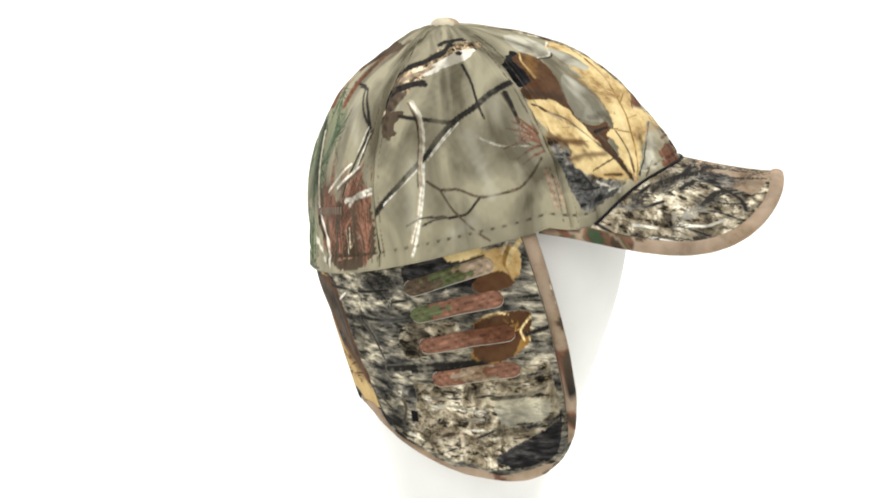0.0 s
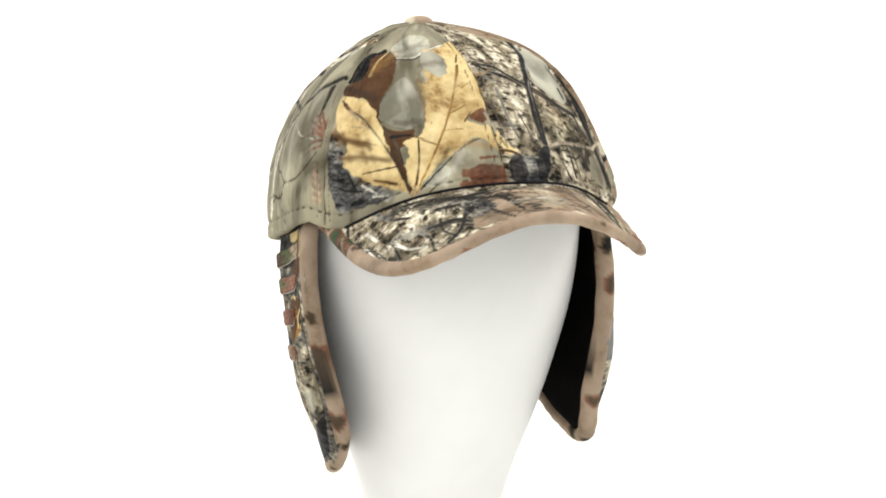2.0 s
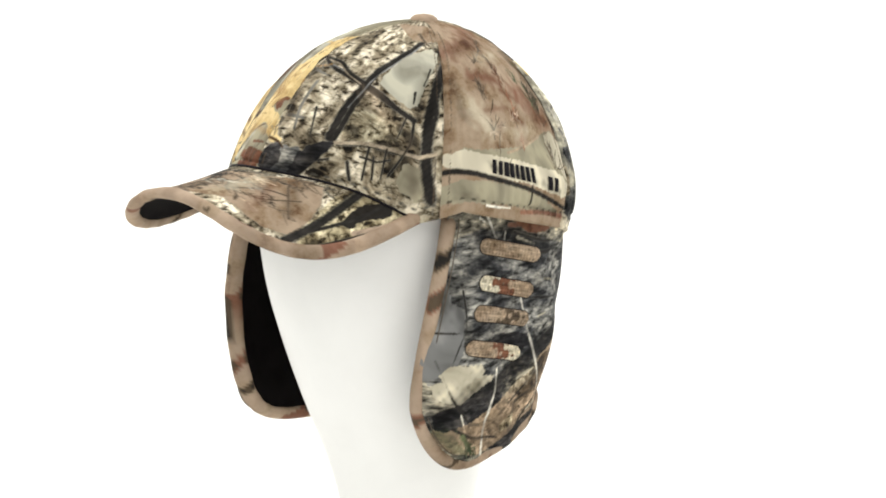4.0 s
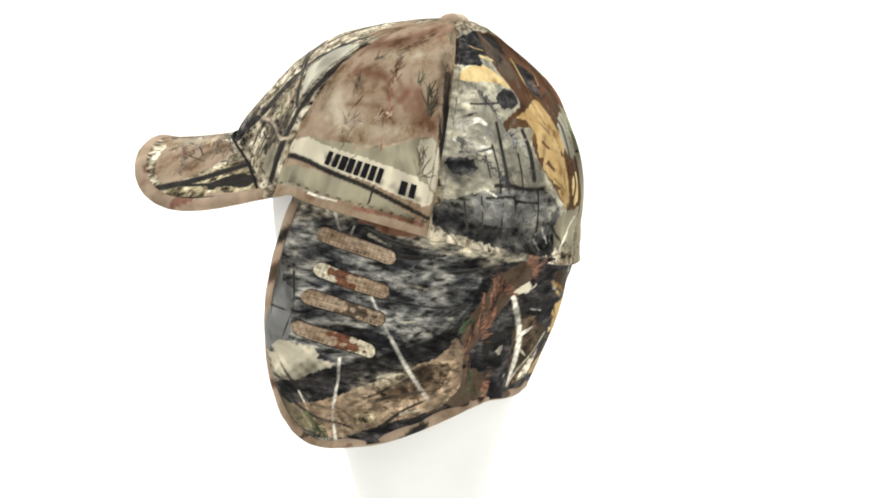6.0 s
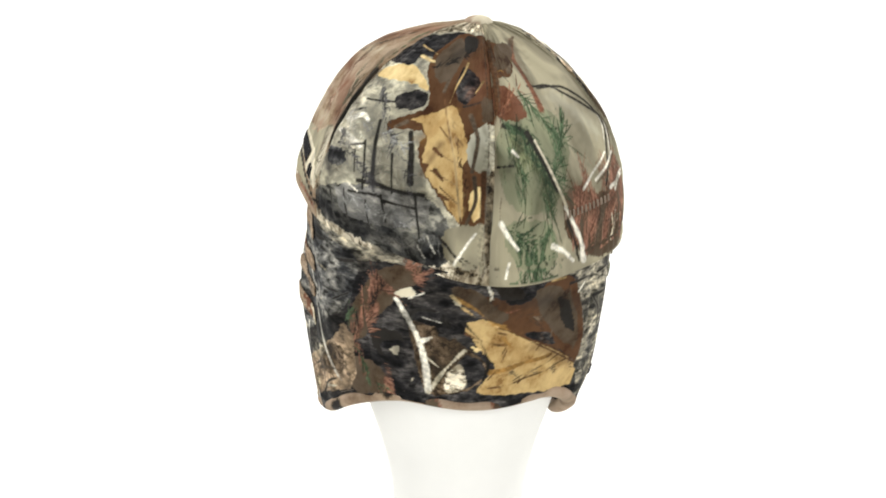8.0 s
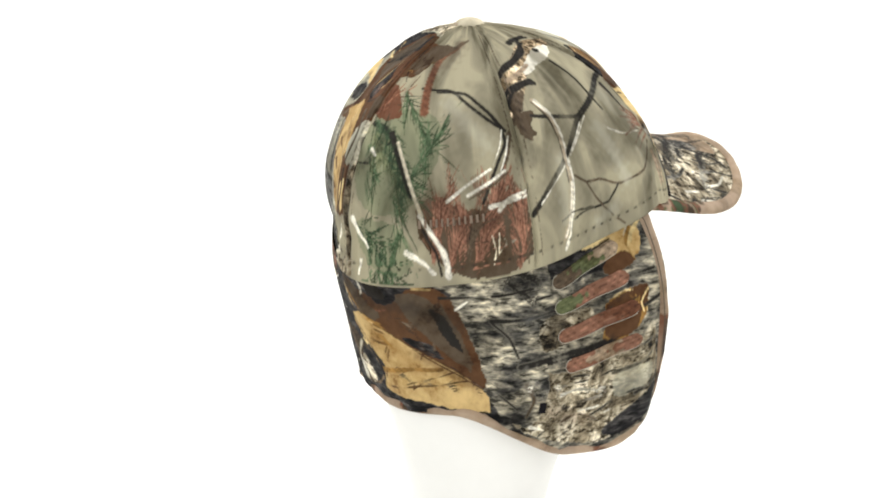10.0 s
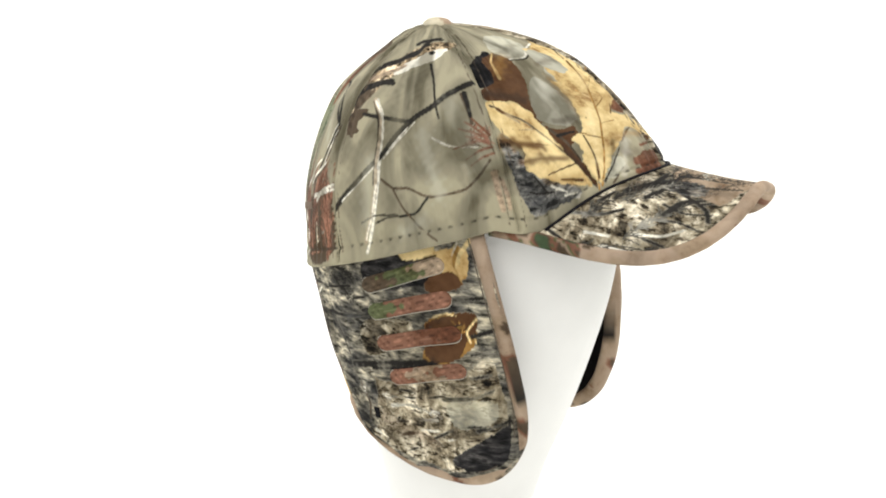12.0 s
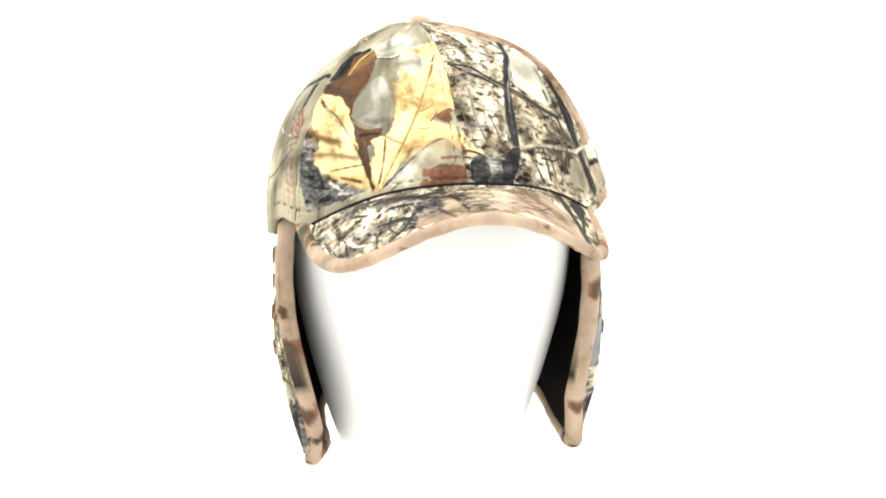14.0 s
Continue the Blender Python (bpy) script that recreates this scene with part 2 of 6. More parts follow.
def flap_point(u, v, lift=0.0):
    """u from -1 at the wearer's right front edge over the back to 1 at the left one, v from 0 at the rim to 1 at the hem."""
    u, v = np.asarray(u, float), np.asarray(v, float)
    au = np.abs(u)
    sgn = np.where(u < 0, -1.0, 1.0)
    p0 = np.radians(180 - au * 124)
    corner = (1 - np.clip((au - 0.78) / 0.22, 0, 1) ** 3.0) ** (1 / 3.0)
    z_mid = -0.070
    z_low = z_mid + (flap_hem(p0, sgn) - z_mid) * corner
    z_rim = rim_z(p0 * sgn) + 0.002
    z = z_rim + (z_low - z_rim) * v
    p = np.radians(180 - au * (180 - flap_edge(z, sgn))) * sgn
    r = flap_radius(p, z) + lift
    return np.stack([r * np.cos(p), r * np.sin(p), z], -1) - AXIS


def brim_height(x, y):
    x = x - 0.11
    return (0.0218 + -0.1756 * x + -0.0272 * y + -6.7378 * y * y + -22.8957 * x * y * y + 0.3138 * x * x + -0.7088 * x * y + 16.5481 * x ** 3 + 4.7189 * y ** 4)


def brim_point(u, v, lift=0.0):
    """u from -1 to 1 from the wearer's right to left, v from 0 at the crown to 1 at the edge."""
    u, v = np.asarray(u, float), np.asarray(v, float)
    p = u * radians(58)
    ri = rim_radius(p) - 0.005 - 0.012 * u * u
    xi, yi = ri * np.cos(p), ri * np.sin(p)
    a = u * radians(90)
    k = 2 / 3.017
    xo = 0.0407 + 0.1224 * np.abs(np.cos(a)) ** k
    yo = -0.0041 + 0.0761 * np.sign(np.sin(a)) * np.abs(np.sin(a)) ** k
    x, y = xi + (xo - xi) * v, yi + (yo - yi) * v
    return np.stack([x, y, brim_height(x, y) + lift], -1) - AXIS


# ---- setting ----
def build_sweep():
    """A seamless paper sweep: floor, a wide curve and a wall behind, closed round the camera by plain studio walls."""
    prof = [(-2.6, 0.0)] + [(1.6 + 0.9 * math.sin(a), 0.9 - 0.9 * math.cos(a)) for a in np.linspace(0, math.pi / 2, 24)] + [(2.5, 3.0)]
    verts, faces = [], []
    for y, z in prof:
        verts += [(-3.0, y, z), (3.0, y, z)]
    for i in range(len(prof) - 1):
        faces.append((2 * i, 2 * i + 1, 2 * i + 3, 2 * i + 2))
    ob = link_mesh("backdrop", verts, faces, PAPER)
    return tagged(ob, "seamless white paper sweep under the display head", "backdrop", kind="structure")


def build_head():
    """An egg-shaped white display head on a flat foot."""
    prof = [(0.0, -0.2610), (0.050, -0.2610), (0.055, -0.2590), (0.055, -0.2560), (0.051, -0.2500), (0.0465, -0.2350), (0.0428, -0.2150),
            (0.0405, -0.2000), (0.0398, -0.1830), (0.0464, -0.1550), (0.0585, -0.1200), (0.0685, -0.0860), (0.0760, -0.0530), (0.0790, -0.0200),
            (0.0775, 0.0100), (0.0720, 0.0360), (0.0580, 0.0580), (0.0380, 0.0730), (0.0180, 0.0800), (0.0, 0.0815)]
    # smooth the profile by a spline through it
    pts = [np.array(q) for q in prof]
    fine = []
    for i in range(len(pts) - 1):
        a, b, c, d = pts[max(i - 1, 0)], pts[i], pts[i + 1], pts[min(i + 2, len(pts) - 1)]
        for t in np.linspace(0, 1, 6, endpoint=False):
            fine.append(0.5 * (2 * b + (c - a) * t + (2 * a - 5 * b + 4 * c - d) * t * t + (3 * b - a - 3 * c + d) * t ** 3))
    fine.append(pts[-1])
    fine = np.array(fine)
    fine[:, 0] = np.maximum(fine[:, 0], 0.0002)
    sides = 96
    a = np.arange(sides) * 2 * np.pi / sides
    cx, cy = 0.003 - AXIS[0] + 0.0448 * fine[None, :, 1], -0.0015 - AXIS[1] - 0.005 * fine[None, :, 1]
    v = np.stack([cx + 1.017 * fine[None, :, 0] * np.cos(a)[:, None], cy + 0.983 * fine[None, :, 0] * np.sin(a)[:, None], np.repeat(fine[None, :, 1], sides, 0)], -1).reshape(-1, 3)
    ob = link_mesh("display_head", v, grid_faces(sides, len(fine), closed=True), HEAD_WHITE)
    return tagged(ob, "smooth matt white egg-shaped display head without a face", "display head")


# ---- print: inks laid on the cloth point by point ----
SOFT, BARK, LEAF, SLATE, PALEBARK = (0, 0, 0), (1, 0, 0), (0, 1, 0), (0, 0, 1), (0.4, 0, 0)
TAUPE = (0.275, 0.250, 0.176)
DEEPTAUPE = (0.135, 0.122, 0.085)
PALEGREY = (0.40, 0.385, 0.31)
PALEGREEN = (0.42, 0.41, 0.33)
PALE = (0.56, 0.51, 0.39)
WHITE = (0.70, 0.67, 0.58)
LIMB = (0.40, 0.33, 0.24)
DARK = (0.018, 0.016, 0.014)
MUD = (0.085, 0.062, 0.042)
BROWN = (0.088, 0.042, 0.019)
RUST = (0.15, 0.065, 0.038)
RED = (0.20, 0.098, 0.065)
TANBROWN = (0.31, 0.235, 0.165)
TAN = (0.35, 0.265, 0.195)
TANLEAF = (0.50, 0.355, 0.16)
YELLOW = (0.70, 0.545, 0.275)
OCHRE = (0.30, 0.165, 0.048)
GREEN = (0.055, 0.085, 0.045)
MOSS = (0.11, 0.12, 0.065)
GREY = (0.30, 0.28, 0.23)
OLIVE = (0.10, 0.115, 0.055)
MOSSTAUPE = (0.19, 0.195, 0.125)
DARKGREEN = (0.025, 0.042, 0.024)
SLATEGREY = (0.20, 0.20, 0.195)
DARKSLATE = (0.045, 0.043, 0.045)

# ---- the printed motifs of the cloth, in the order in which the inks lie ----


def crown_motifs(fill, stroke, spray, shade):
    """Places: bearing in degrees and height in percent."""
    fill(LIMB, BARK, [(242.2, 51.2), (244, 57.3), (257.9, 62.3), (271.8, 68.3), (288.5, 72.9), (308.9, 71.6), (291.7, 63.4), (275, 58.2), (262.1, 53.7), (257.1, 50.4), (251.4, 43.2), (246.7, 37.8), (244.2, 38.9)])
    stroke(DARK, 1.6, 1.2, [(243.1, 54), (248.9, 58.9), (261.7, 62), (273.1, 66.4), (282.1, 70.6)])
    stroke(DARK, 2.0, 1.0, [(270.7, 71.1), (282.5, 74.1), (295.2, 74.4)])
    stroke(DARK, 2.2, 1.5, [(245, 43.7), (248.6, 48.7), (257.1, 50.4), (262.9, 49.9)])
    stroke(MUD, 2.5, 1.5, [(244.8, 38), (247.7, 41.5), (252.7, 47.3)])
    fill(WHITE, SOFT, [(259.2, 56.5), (272.9, 61.4), (287.7, 67.4), (300, 67.5), (287.6, 60.3), (274.6, 57.3), (262, 53.1)])
    stroke(DARK, 1.6, 1.6, [(285, 65.4), (285.8, 64.9)])
    fill(MUD, LEAF, [(245.4, 39.8), (252.6, 41.1), (255, 39.9), (250.1, 35.7), (253.3, 32.8), (247.8, 31.6), (245, 34.4)])
    stroke(DARK, 1.2, 1.0, [(256.5, 43.4), (260.7, 37.4), (262.1, 30.8), (261.2, 23.5), (260.8, 17.3)])
    stroke(WHITE, 0.9, 0.8, [(257.3, 43.7), (262.1, 38.2), (263.4, 31.6), (262.9, 24.8), (262.3, 17.1), (260.3, 10.2), (257.5, 3.9), (255.4, 1)])
    stroke(DARK, 1.9, 1.5, [(304.1, 48.1), (293.8, 44.1), (284, 38.7), (275.7, 35.1), (269.8, 30.8), (264.1, 25.5), (259.3, 22.2), (252.7, 17.8), (246.5, 13.4), (244.5, 11.8)])
    stroke(WHITE, 0.35, 0.5, [(277.9, 34.6), (270.5, 28.9), (264.5, 24.3)])
    stroke(DARK, 1.1, 1.3, [(252.6, 38.8), (263.1, 37), (275.7, 34.9)])
    stroke(DARK, 0.8, 0.6, [(285.3, 58.3), (287.1, 50.2), (287, 40.5), (287.9, 35)])
    stroke(WHITE, 0.6, 0.5, [(284.8, 28.6), (289.2, 25.9), (292.7, 24.8), (299.6, 23.5)])
    stroke(MUD, 0.7, 0.7, [(263.6, 18.4), (268, 15.4), (274, 15.1), (280.8, 11.6), (288.1, 11.6), (293.7, 11.8), (299.1, 15.4), (302.5, 19.5)])
    stroke(DARK, 0.7, 0.6, [(280.8, 11.6), (276, 8), (271.2, 7.9), (265.4, 8.5), (260.3, 7.4)])
    stroke(MUD, 0.6, 0.6, [(268, 15.4), (270.8, 10.4), (273.9, 7), (277.7, 3.3), (281.6, 0.3)])
    stroke(MUD, 1.2, 1.0, [(298.4, 43.3), (299.4, 37.1), (299.5, 31.6)])
    spray(RED, 14, 10, [(294.7, 24.4), (304.6, 26.7)])
    spray(RED, 14, 10, [(297.9, 28.9), (306, 30.1)])
    stroke(DARK, 0.8, 1.0, [(207.6, 50), (224.4, 49.2), (234.2, 42.1), (239.7, 35.6)])
    stroke(MUD, 1.3, 1.0, [(241, 34.6), (239.2, 29), (236.6, 24.5), (235.1, 18.1), (233.5, 10.7)])
    stroke(WHITE, 0.5, 0.4, [(240.4, 33.8), (238.6, 29), (235.9, 24.5)])
    stroke(WHITE, 0.9, 0.7, [(223.7, 19.1), (231.6, 21.8), (237.3, 24.5)])
    stroke(WHITE, 1.1, 0.8, [(233.9, 14.7), (237.3, 17.2), (243.3, 18.2)])
    fill(MOSSTAUPE, SOFT, [(181.9, 42.2), (199.9, 44.5), (212.7, 40.6), (213.6, 30.2), (207.2, 20.5), (200.3, 15.1), (187.6, 14.7), (180.8, 20), (177.9, 32.2)])
    fill(MOSSTAUPE, SOFT, [(182.1, 13.5), (198, 13.4), (204.3, 6.2), (201, 1.2), (188.3, 2.3), (182.7, 7.8)])
    fill(BROWN, LEAF, [(177, 74.1), (193.4, 71.1), (196.8, 61.2), (190.4, 55.2), (177, 55.1)])
    fill(RUST, LEAF, [(177, 52.9), (186, 52), (195, 42), (189.3, 39.6), (177.4, 41.2)])
    spray(DARK, 24, 16, [(178, 56.4), (202.4, 70.2)])
    spray(OCHRE, 10, 14, [(178, 57.6), (198.6, 62.6)])
    spray(RUST, 20, 18, [(179.4, 41.3), (192.8, 51.8)])
    stroke(DARK, 1.6, 2.0, [(181.7, 38.4), (188.9, 37.4), (191.3, 33.4)])
    fill(MUD, LEAF, [(204.2, 18), (213.5, 19.9), (220.7, 16.3), (230.7, 15.1), (241.2, 5.1), (237.5, -0.6), (220.9, 0.3), (206.7, 7.7)])
    spray(RED, 120, 24, [(210.6, 4), (215.7, 17.1)])
    spray(RED, 120, 24, [(226.2, 1), (226.1, 15.3)])
    fill(MUD, LEAF, [(212.7, 11.6), (223.9, 14.7), (231.7, 15.9), (238.1, 14.7), (243.1, 15.9), (243.7, 9.9), (243, 1.6), (230, 1.3), (216.2, 2.3)])
    spray(RED, 150, 26, [(225, 2.2), (234, 18.1)])
    spray(RED, 130, 24, [(239.3, 1.1), (241.1, 14.9)])
    spray(RED, 130, 24, [(216.2, 2.3), (222.3, 13)])
    spray(MUD, 30, 20, [(222.2, 3.5), (226.5, 12.3)])
    spray(PALE, 6, 14, [(230, 2), (237.7, 10.5)])
    spray(GREEN, 70, 30, [(181.8, 40.5), (200.9, 21.2)])
    spray(GREEN, 70, 30, [(179.4, 32.2), (200.3, 15.8)])
    spray(GREEN, 60, 26, [(192.1, 49.8), (210.4, 30.6)])
    spray(GREEN, 50, 24, [(200.9, 21.2), (214.7, 38.5)])
    spray(MOSS, 50, 26, [(183.9, 35.5), (200.7, 19.8)])
    spray(DARKGREEN, 50, 24, [(185, 45.9), (203.3, 20.9)])
    spray(GREEN, 70, 24, [(184.1, 11.6), (194.3, 2.5)])
    spray(DARKGREEN, 40, 22, [(180.4, 12.8), (198.7, 2.1)])
    spray(GREEN, 40, 24, [(200.3, 11.8), (194.3, 3.7)])
    stroke(DARK, 0.8, 0.9, [(199.2, 51.1), (216.9, 50.3), (227.3, 43.8), (237.3, 37.2)])
    stroke(DARK, 0.9, 0.9, [(238.2, 37.1), (239.2, 32.1), (235.1, 26.7), (228.9, 16.9)])
    stroke(WHITE, 0.4, 0.4, [(238.5, 36.1), (236.9, 31.3), (233.4, 26.2)])
    stroke(DARK, 1.8, 1.4, [(191.8, 36.1), (196.3, 30), (200.2, 24.4), (203.1, 19.6)])
    stroke(PALE, 0.8, 1.0, [(195.3, 33.5), (199.2, 27.9), (202.9, 21.7), (207.1, 14.9)])
    stroke(WHITE, 1.0, 1.8, [(206.4, 15), (210.6, 10.4), (215, 5.5), (216.2, 1.2)])
    stroke(DARK, 0.9, 0.7, [(207.6, 11.5), (211.8, 6.3), (213.8, 1.6)])
    stroke(WHITE, 0.9, 0.7, [(216.4, 18), (223.7, 21.7), (232.4, 25.3)])
    stroke(WHITE, 1.2, 0.7, [(231.2, 15.7), (245, 17.3)])
    stroke(WHITE, 1.5, 0.8, [(180.7, 13.1), (183.3, 10.3), (187.2, 7.1)])
    stroke(WHITE, 1.6, 1.0, [(201.3, 6.6), (206.9, 4.6), (211.2, 1.9)])
    stroke(WHITE, 0.9, 0.6, [(184.2, 4.1), (183.2, 1.1)])
    stroke(DARK, 0.9, 0.7, [(178, 26.8), (184.6, 27.2)])
    stroke(WHITE, 1.0, 0.6, [(184.8, 31.1), (186.9, 29.6)])
    stroke(RUST, 2.4, 1.4, [(203.6, 42.8), (201.9, 50.9), (199.8, 63.7), (217.3, 72.8)])
    stroke(MUD, 1.6, 1.0, [(190.1, 57.6), (196, 65.1), (223.6, 75)])
    stroke(WHITE, 0.9, 0.7, [(223.7, 19.1), (231.6, 21.8), (237.3, 24.5)])
    stroke(MUD, 0.6, 0.5, [(224.3, 18.2), (232.1, 20.7), (237.6, 23.6)])
    stroke(WHITE, 1.1, 0.8, [(233.9, 14.7), (237.3, 17.2), (243.3, 18.2)])
    fill(PALEGREY, (0.35, 0, 0.45), [(114.3, 3.1), (110.3, 15.3), (105.1, 30.6), (99.7, 45.6), (97.2, 60.4), (105.2, 74.2), (142.8, 81.9), (222.1, 75.7), (174.1, 25.3), (174.4, 11.7), (164.5, 2.1), (149.6, -0.1), (133, 1.2)])
    fill((0.13, 0.13, 0.12), SLATE, [(109.3, 8.5), (124.3, 13.9), (139.2, 16.1), (156.9, 16.7), (165.3, 11), (164.5, 1.5), (149.6, -0.1), (133, 0.8), (110.4, 1.9)])
    fill(SLATEGREY, (0.3, 0, 0.5), [(120.3, 13), (139.2, 16.1), (156.9, 16.7), (156.2, 9.8), (141.5, 5.9), (124.8, 5.2)])
    stroke(DARK, 2.2, 2.0, [(96.5, 47.7), (104.7, 33.6), (109.9, 22.1), (112.8, 11.1)])
    fill(SLATEGREY, SLATE, [(109.6, 21.1), (119.4, 22.9), (123.5, 18.8), (114.5, 16.4)])
    stroke(WHITE, 1.8, 1.2, [(115.4, 31.8), (121.4, 34.8), (124.5, 33.4)])
    stroke(WHITE, 1.2, 1.8, [(112.8, 27.4), (118.6, 26.8), (126.1, 25.3)])
    stroke(DARK, 1.2, 1.4, [(129.8, 34.2), (131.8, 26.6), (135.2, 16.1)])
    stroke(DARK, 1.5, 2.2, [(144, 32.6), (146.6, 27.1), (148.5, 19)])
    stroke(DARK, 0.9, 0.7, [(139.6, 25.3), (142.7, 15.2)])
    stroke(DARK, 1.2, 1.3, [(129.6, 15.8), (136.2, 16.3), (145.1, 16), (154, 16.8)])
    stroke(DARK, 0.8, 0.7, [(118.1, 39.8), (132.6, 41.1)])
    stroke(DARK, 0.7, 0.7, [(115.2, 23.7), (122.1, 24.5), (127.8, 26.3)])
    stroke(DARK, 0.7, 0.6, [(138.8, 13.8), (141.6, 7.3)])
    stroke(DARK, 0.6, 0.6, [(124.7, 12.5), (127.6, 4.4)])
    stroke(DARK, 0.8, 0.6, [(151.1, 15.9), (154.4, 5.5)])
    fill(DARKSLATE, SLATE, [(100, 59.1), (107.1, 73.3), (143.5, 80.8), (159.6, 72.9), (149.8, 62.3), (127.1, 60.7), (113.8, 55.6)])
    fill(BROWN, LEAF, [(135, 66.2), (144.3, 79.1), (168.2, 77.4), (228.8, 75.1), (179.1, 38.7), (176.4, 38.7), (168.6, 35.9), (167.7, 31), (171, 25.2), (174.6, 25.3), (174.7, 13), (170.7, 11.5), (168.1, 11.3), (163, 14.7), (156.5, 19.4), (151.4, 23.1), (148.2, 29.7), (151.1, 32.6), (147.3, 33.8), (140.3, 33.3), (133.7, 31.7), (133, 34.7), (138.9, 37.3), (148, 41.2), (145, 47), (136.9, 55.8)])
    fill(TANLEAF, LEAF, [(153.5, 40.8), (160.1, 44.2), (165.1, 37.3), (167.8, 32.6), (168.7, 28.7), (166.4, 26.3), (168.6, 11.3), (165, 13.6), (159.6, 18.4), (153.1, 21.9), (154.6, 25.1), (150.9, 25.3), (151.4, 31), (151.1, 32.6), (146.6, 36.4), (140.5, 36.2)])
    stroke(BROWN, 0.7, 0.7, [(154.4, 44.7), (159, 36.8), (163.5, 27.6), (165.9, 19.1), (168.2, 11.3)])
    stroke(BROWN, 0.5, 0.4, [(161.6, 32.1), (155.4, 36.1)])
    stroke(BROWN, 0.5, 0.4, [(163.5, 26.8), (154.6, 29.4)])
    stroke(BROWN, 0.5, 0.4, [(165.2, 21.2), (155.1, 23.6)])
    stroke(BROWN, 0.5, 0.4, [(166.5, 16.5), (159.5, 19.8)])
    fill(YELLOW, LEAF, [(112.2, 48.5), (112.8, 53.2), (120.2, 56.4), (129.9, 56.6), (140.6, 51.1), (145.5, 46.4), (135.5, 49), (125.7, 49.1)])
    fill(DARKSLATE, SLATE, [(130.8, 43.8), (140.4, 47.6), (146.5, 45), (145.4, 40.9), (136, 38.9), (131.7, 40.3)])
    fill(DARKSLATE, SLATE, [(159.5, 60), (169.4, 55.5), (172.5, 52.1), (166.3, 44.7), (161.5, 44.3), (157.9, 50.3)])
    fill(DARKSLATE, SLATE, [(106.6, 61.7), (126, 62.2), (128.6, 56.2), (113.3, 56.1)])
    stroke(YELLOW, 1.3, 0.6, [(128.4, 61.4), (137, 59.1), (144.3, 59.6)])
    stroke(TANLEAF, 0.7, 0.4, [(120.9, 67.7), (136.8, 63)])
    fill(PALEGREEN, SOFT, [(167.1, 31.7), (169.8, 36.8), (176.1, 39.6), (174.4, 26), (171, 25.2), (168.1, 27.9)])
    fill(YELLOW, LEAF, [(170.1, 20.6), (174.3, 21.6), (174.9, 14.3), (171.5, 13.1), (169.6, 16.7)])
    fill(TAUPE, SOFT, [(161.6, 9.3), (168.8, 12), (174.7, 12.4), (175.5, 2), (163.6, 2.2)])
    stroke(DARK, 0.9, 0.6, [(161.3, 7.9), (167.1, 4.2), (168.9, 3.5)])
    stroke(WHITE, 0.9, 0.6, [(166.6, 2.8), (169.7, 6.3), (173.1, 10.4)])
    stroke(DARK, 0.5, 0.5, [(168.9, 4.4), (173.4, 2.9)])
    fill(TANBROWN, LEAF, [(42.8, 14.8), (39.7, 34.1), (22.6, 54.6), (4.6, 76.1), (101.9, 87.2), (104.4, 74.7), (102.8, 50.5), (107.6, 25.6), (109.4, 10.3), (108.9, 2.8), (93.4, 4.5), (76.7, 4.5), (49.4, 1)])
    shade(RED, 7.0, 0.7, [(54, 62), (72, 68), (98, 80)])
    shade(RUST, 4.5, 0.85, [(66, 48), (78, 47)])
    shade(RUST, 2.4, 0.85, [(84, 32), (89, 29)])
    shade(RUST, 1.6, 0.6, [(69, 33), (81, 34.5)])
    shade(RUST, 1.8, 0.7, [(80, 42), (89.5, 37), (90, 41)])
    shade(RUST, 4.5, 0.7, [(94, 42), (104, 30)])
    spray(GREEN, 24, 16, [(101.3, 28.2), (99.6, 45)])
    spray(GREEN, 18, 14, [(94.5, 44.3), (95.9, 55.4)])
    spray(GREEN, 26, 16, [(105.6, 50.8), (104.4, 74.7)])
    spray(MOSS, 20, 14, [(97.1, 30.4), (103.4, 38.6)])
    fill(TAUPE, SOFT, [(54.9, 18), (70.9, 19.1), (89.5, 21.4), (102, 26.4), (106.7, 27.2), (110.6, 10.6), (107.9, 10), (90.3, 13.6)])
    stroke(TANBROWN, 0.7, 0.6, [(77.8, 18.4), (89.5, 21.4), (97.1, 24.6)])
    fill(PALE, SOFT, [(49.6, 16.3), (54.9, 18), (71.7, 17.3), (89.6, 15.5), (105.3, 13.7), (109.4, 10.3), (107.9, 6.6), (102.8, 7.4), (85.3, 9.9), (70.2, 10.6), (59.7, 10.2)])
    fill(PALE, SOFT, [(99.5, 24.1), (106.6, 27.6), (110.4, 10.5), (106, 13.5)])
    fill(TAUPE, SOFT, [(44.4, 7.7), (60.7, 8.5), (75.1, 9.2), (92.7, 6.7), (106, 2.9), (94.2, 1.6), (77.2, 3), (55.4, 1.5)])
    stroke(DARK, 1.6, 1.2, [(44.7, 13.1), (70.5, 9.9), (85.7, 8.5), (101.3, 5.5), (109.9, 3.8)])
    stroke(DARK, 0.6, 0.6, [(88.7, 9), (88.3, 4.1), (85.8, 1.9)])
    stroke(RED, 1.2, 1.4, [(83.9, 1.5), (96.1, 2.4), (107.2, 2)])
    stroke(WHITE, 0.8, 0.5, [(67.8, 1.9), (77.5, 2.2)])
    stroke(DARK, 2.0, 1.6, [(38.2, 64.8), (46.4, 50.1), (50.7, 33.3), (47.8, 20.9)])
    stroke(DARK, 2.2, 1.8, [(107, 50.9), (108.5, 35.2), (111.3, 17.7)])
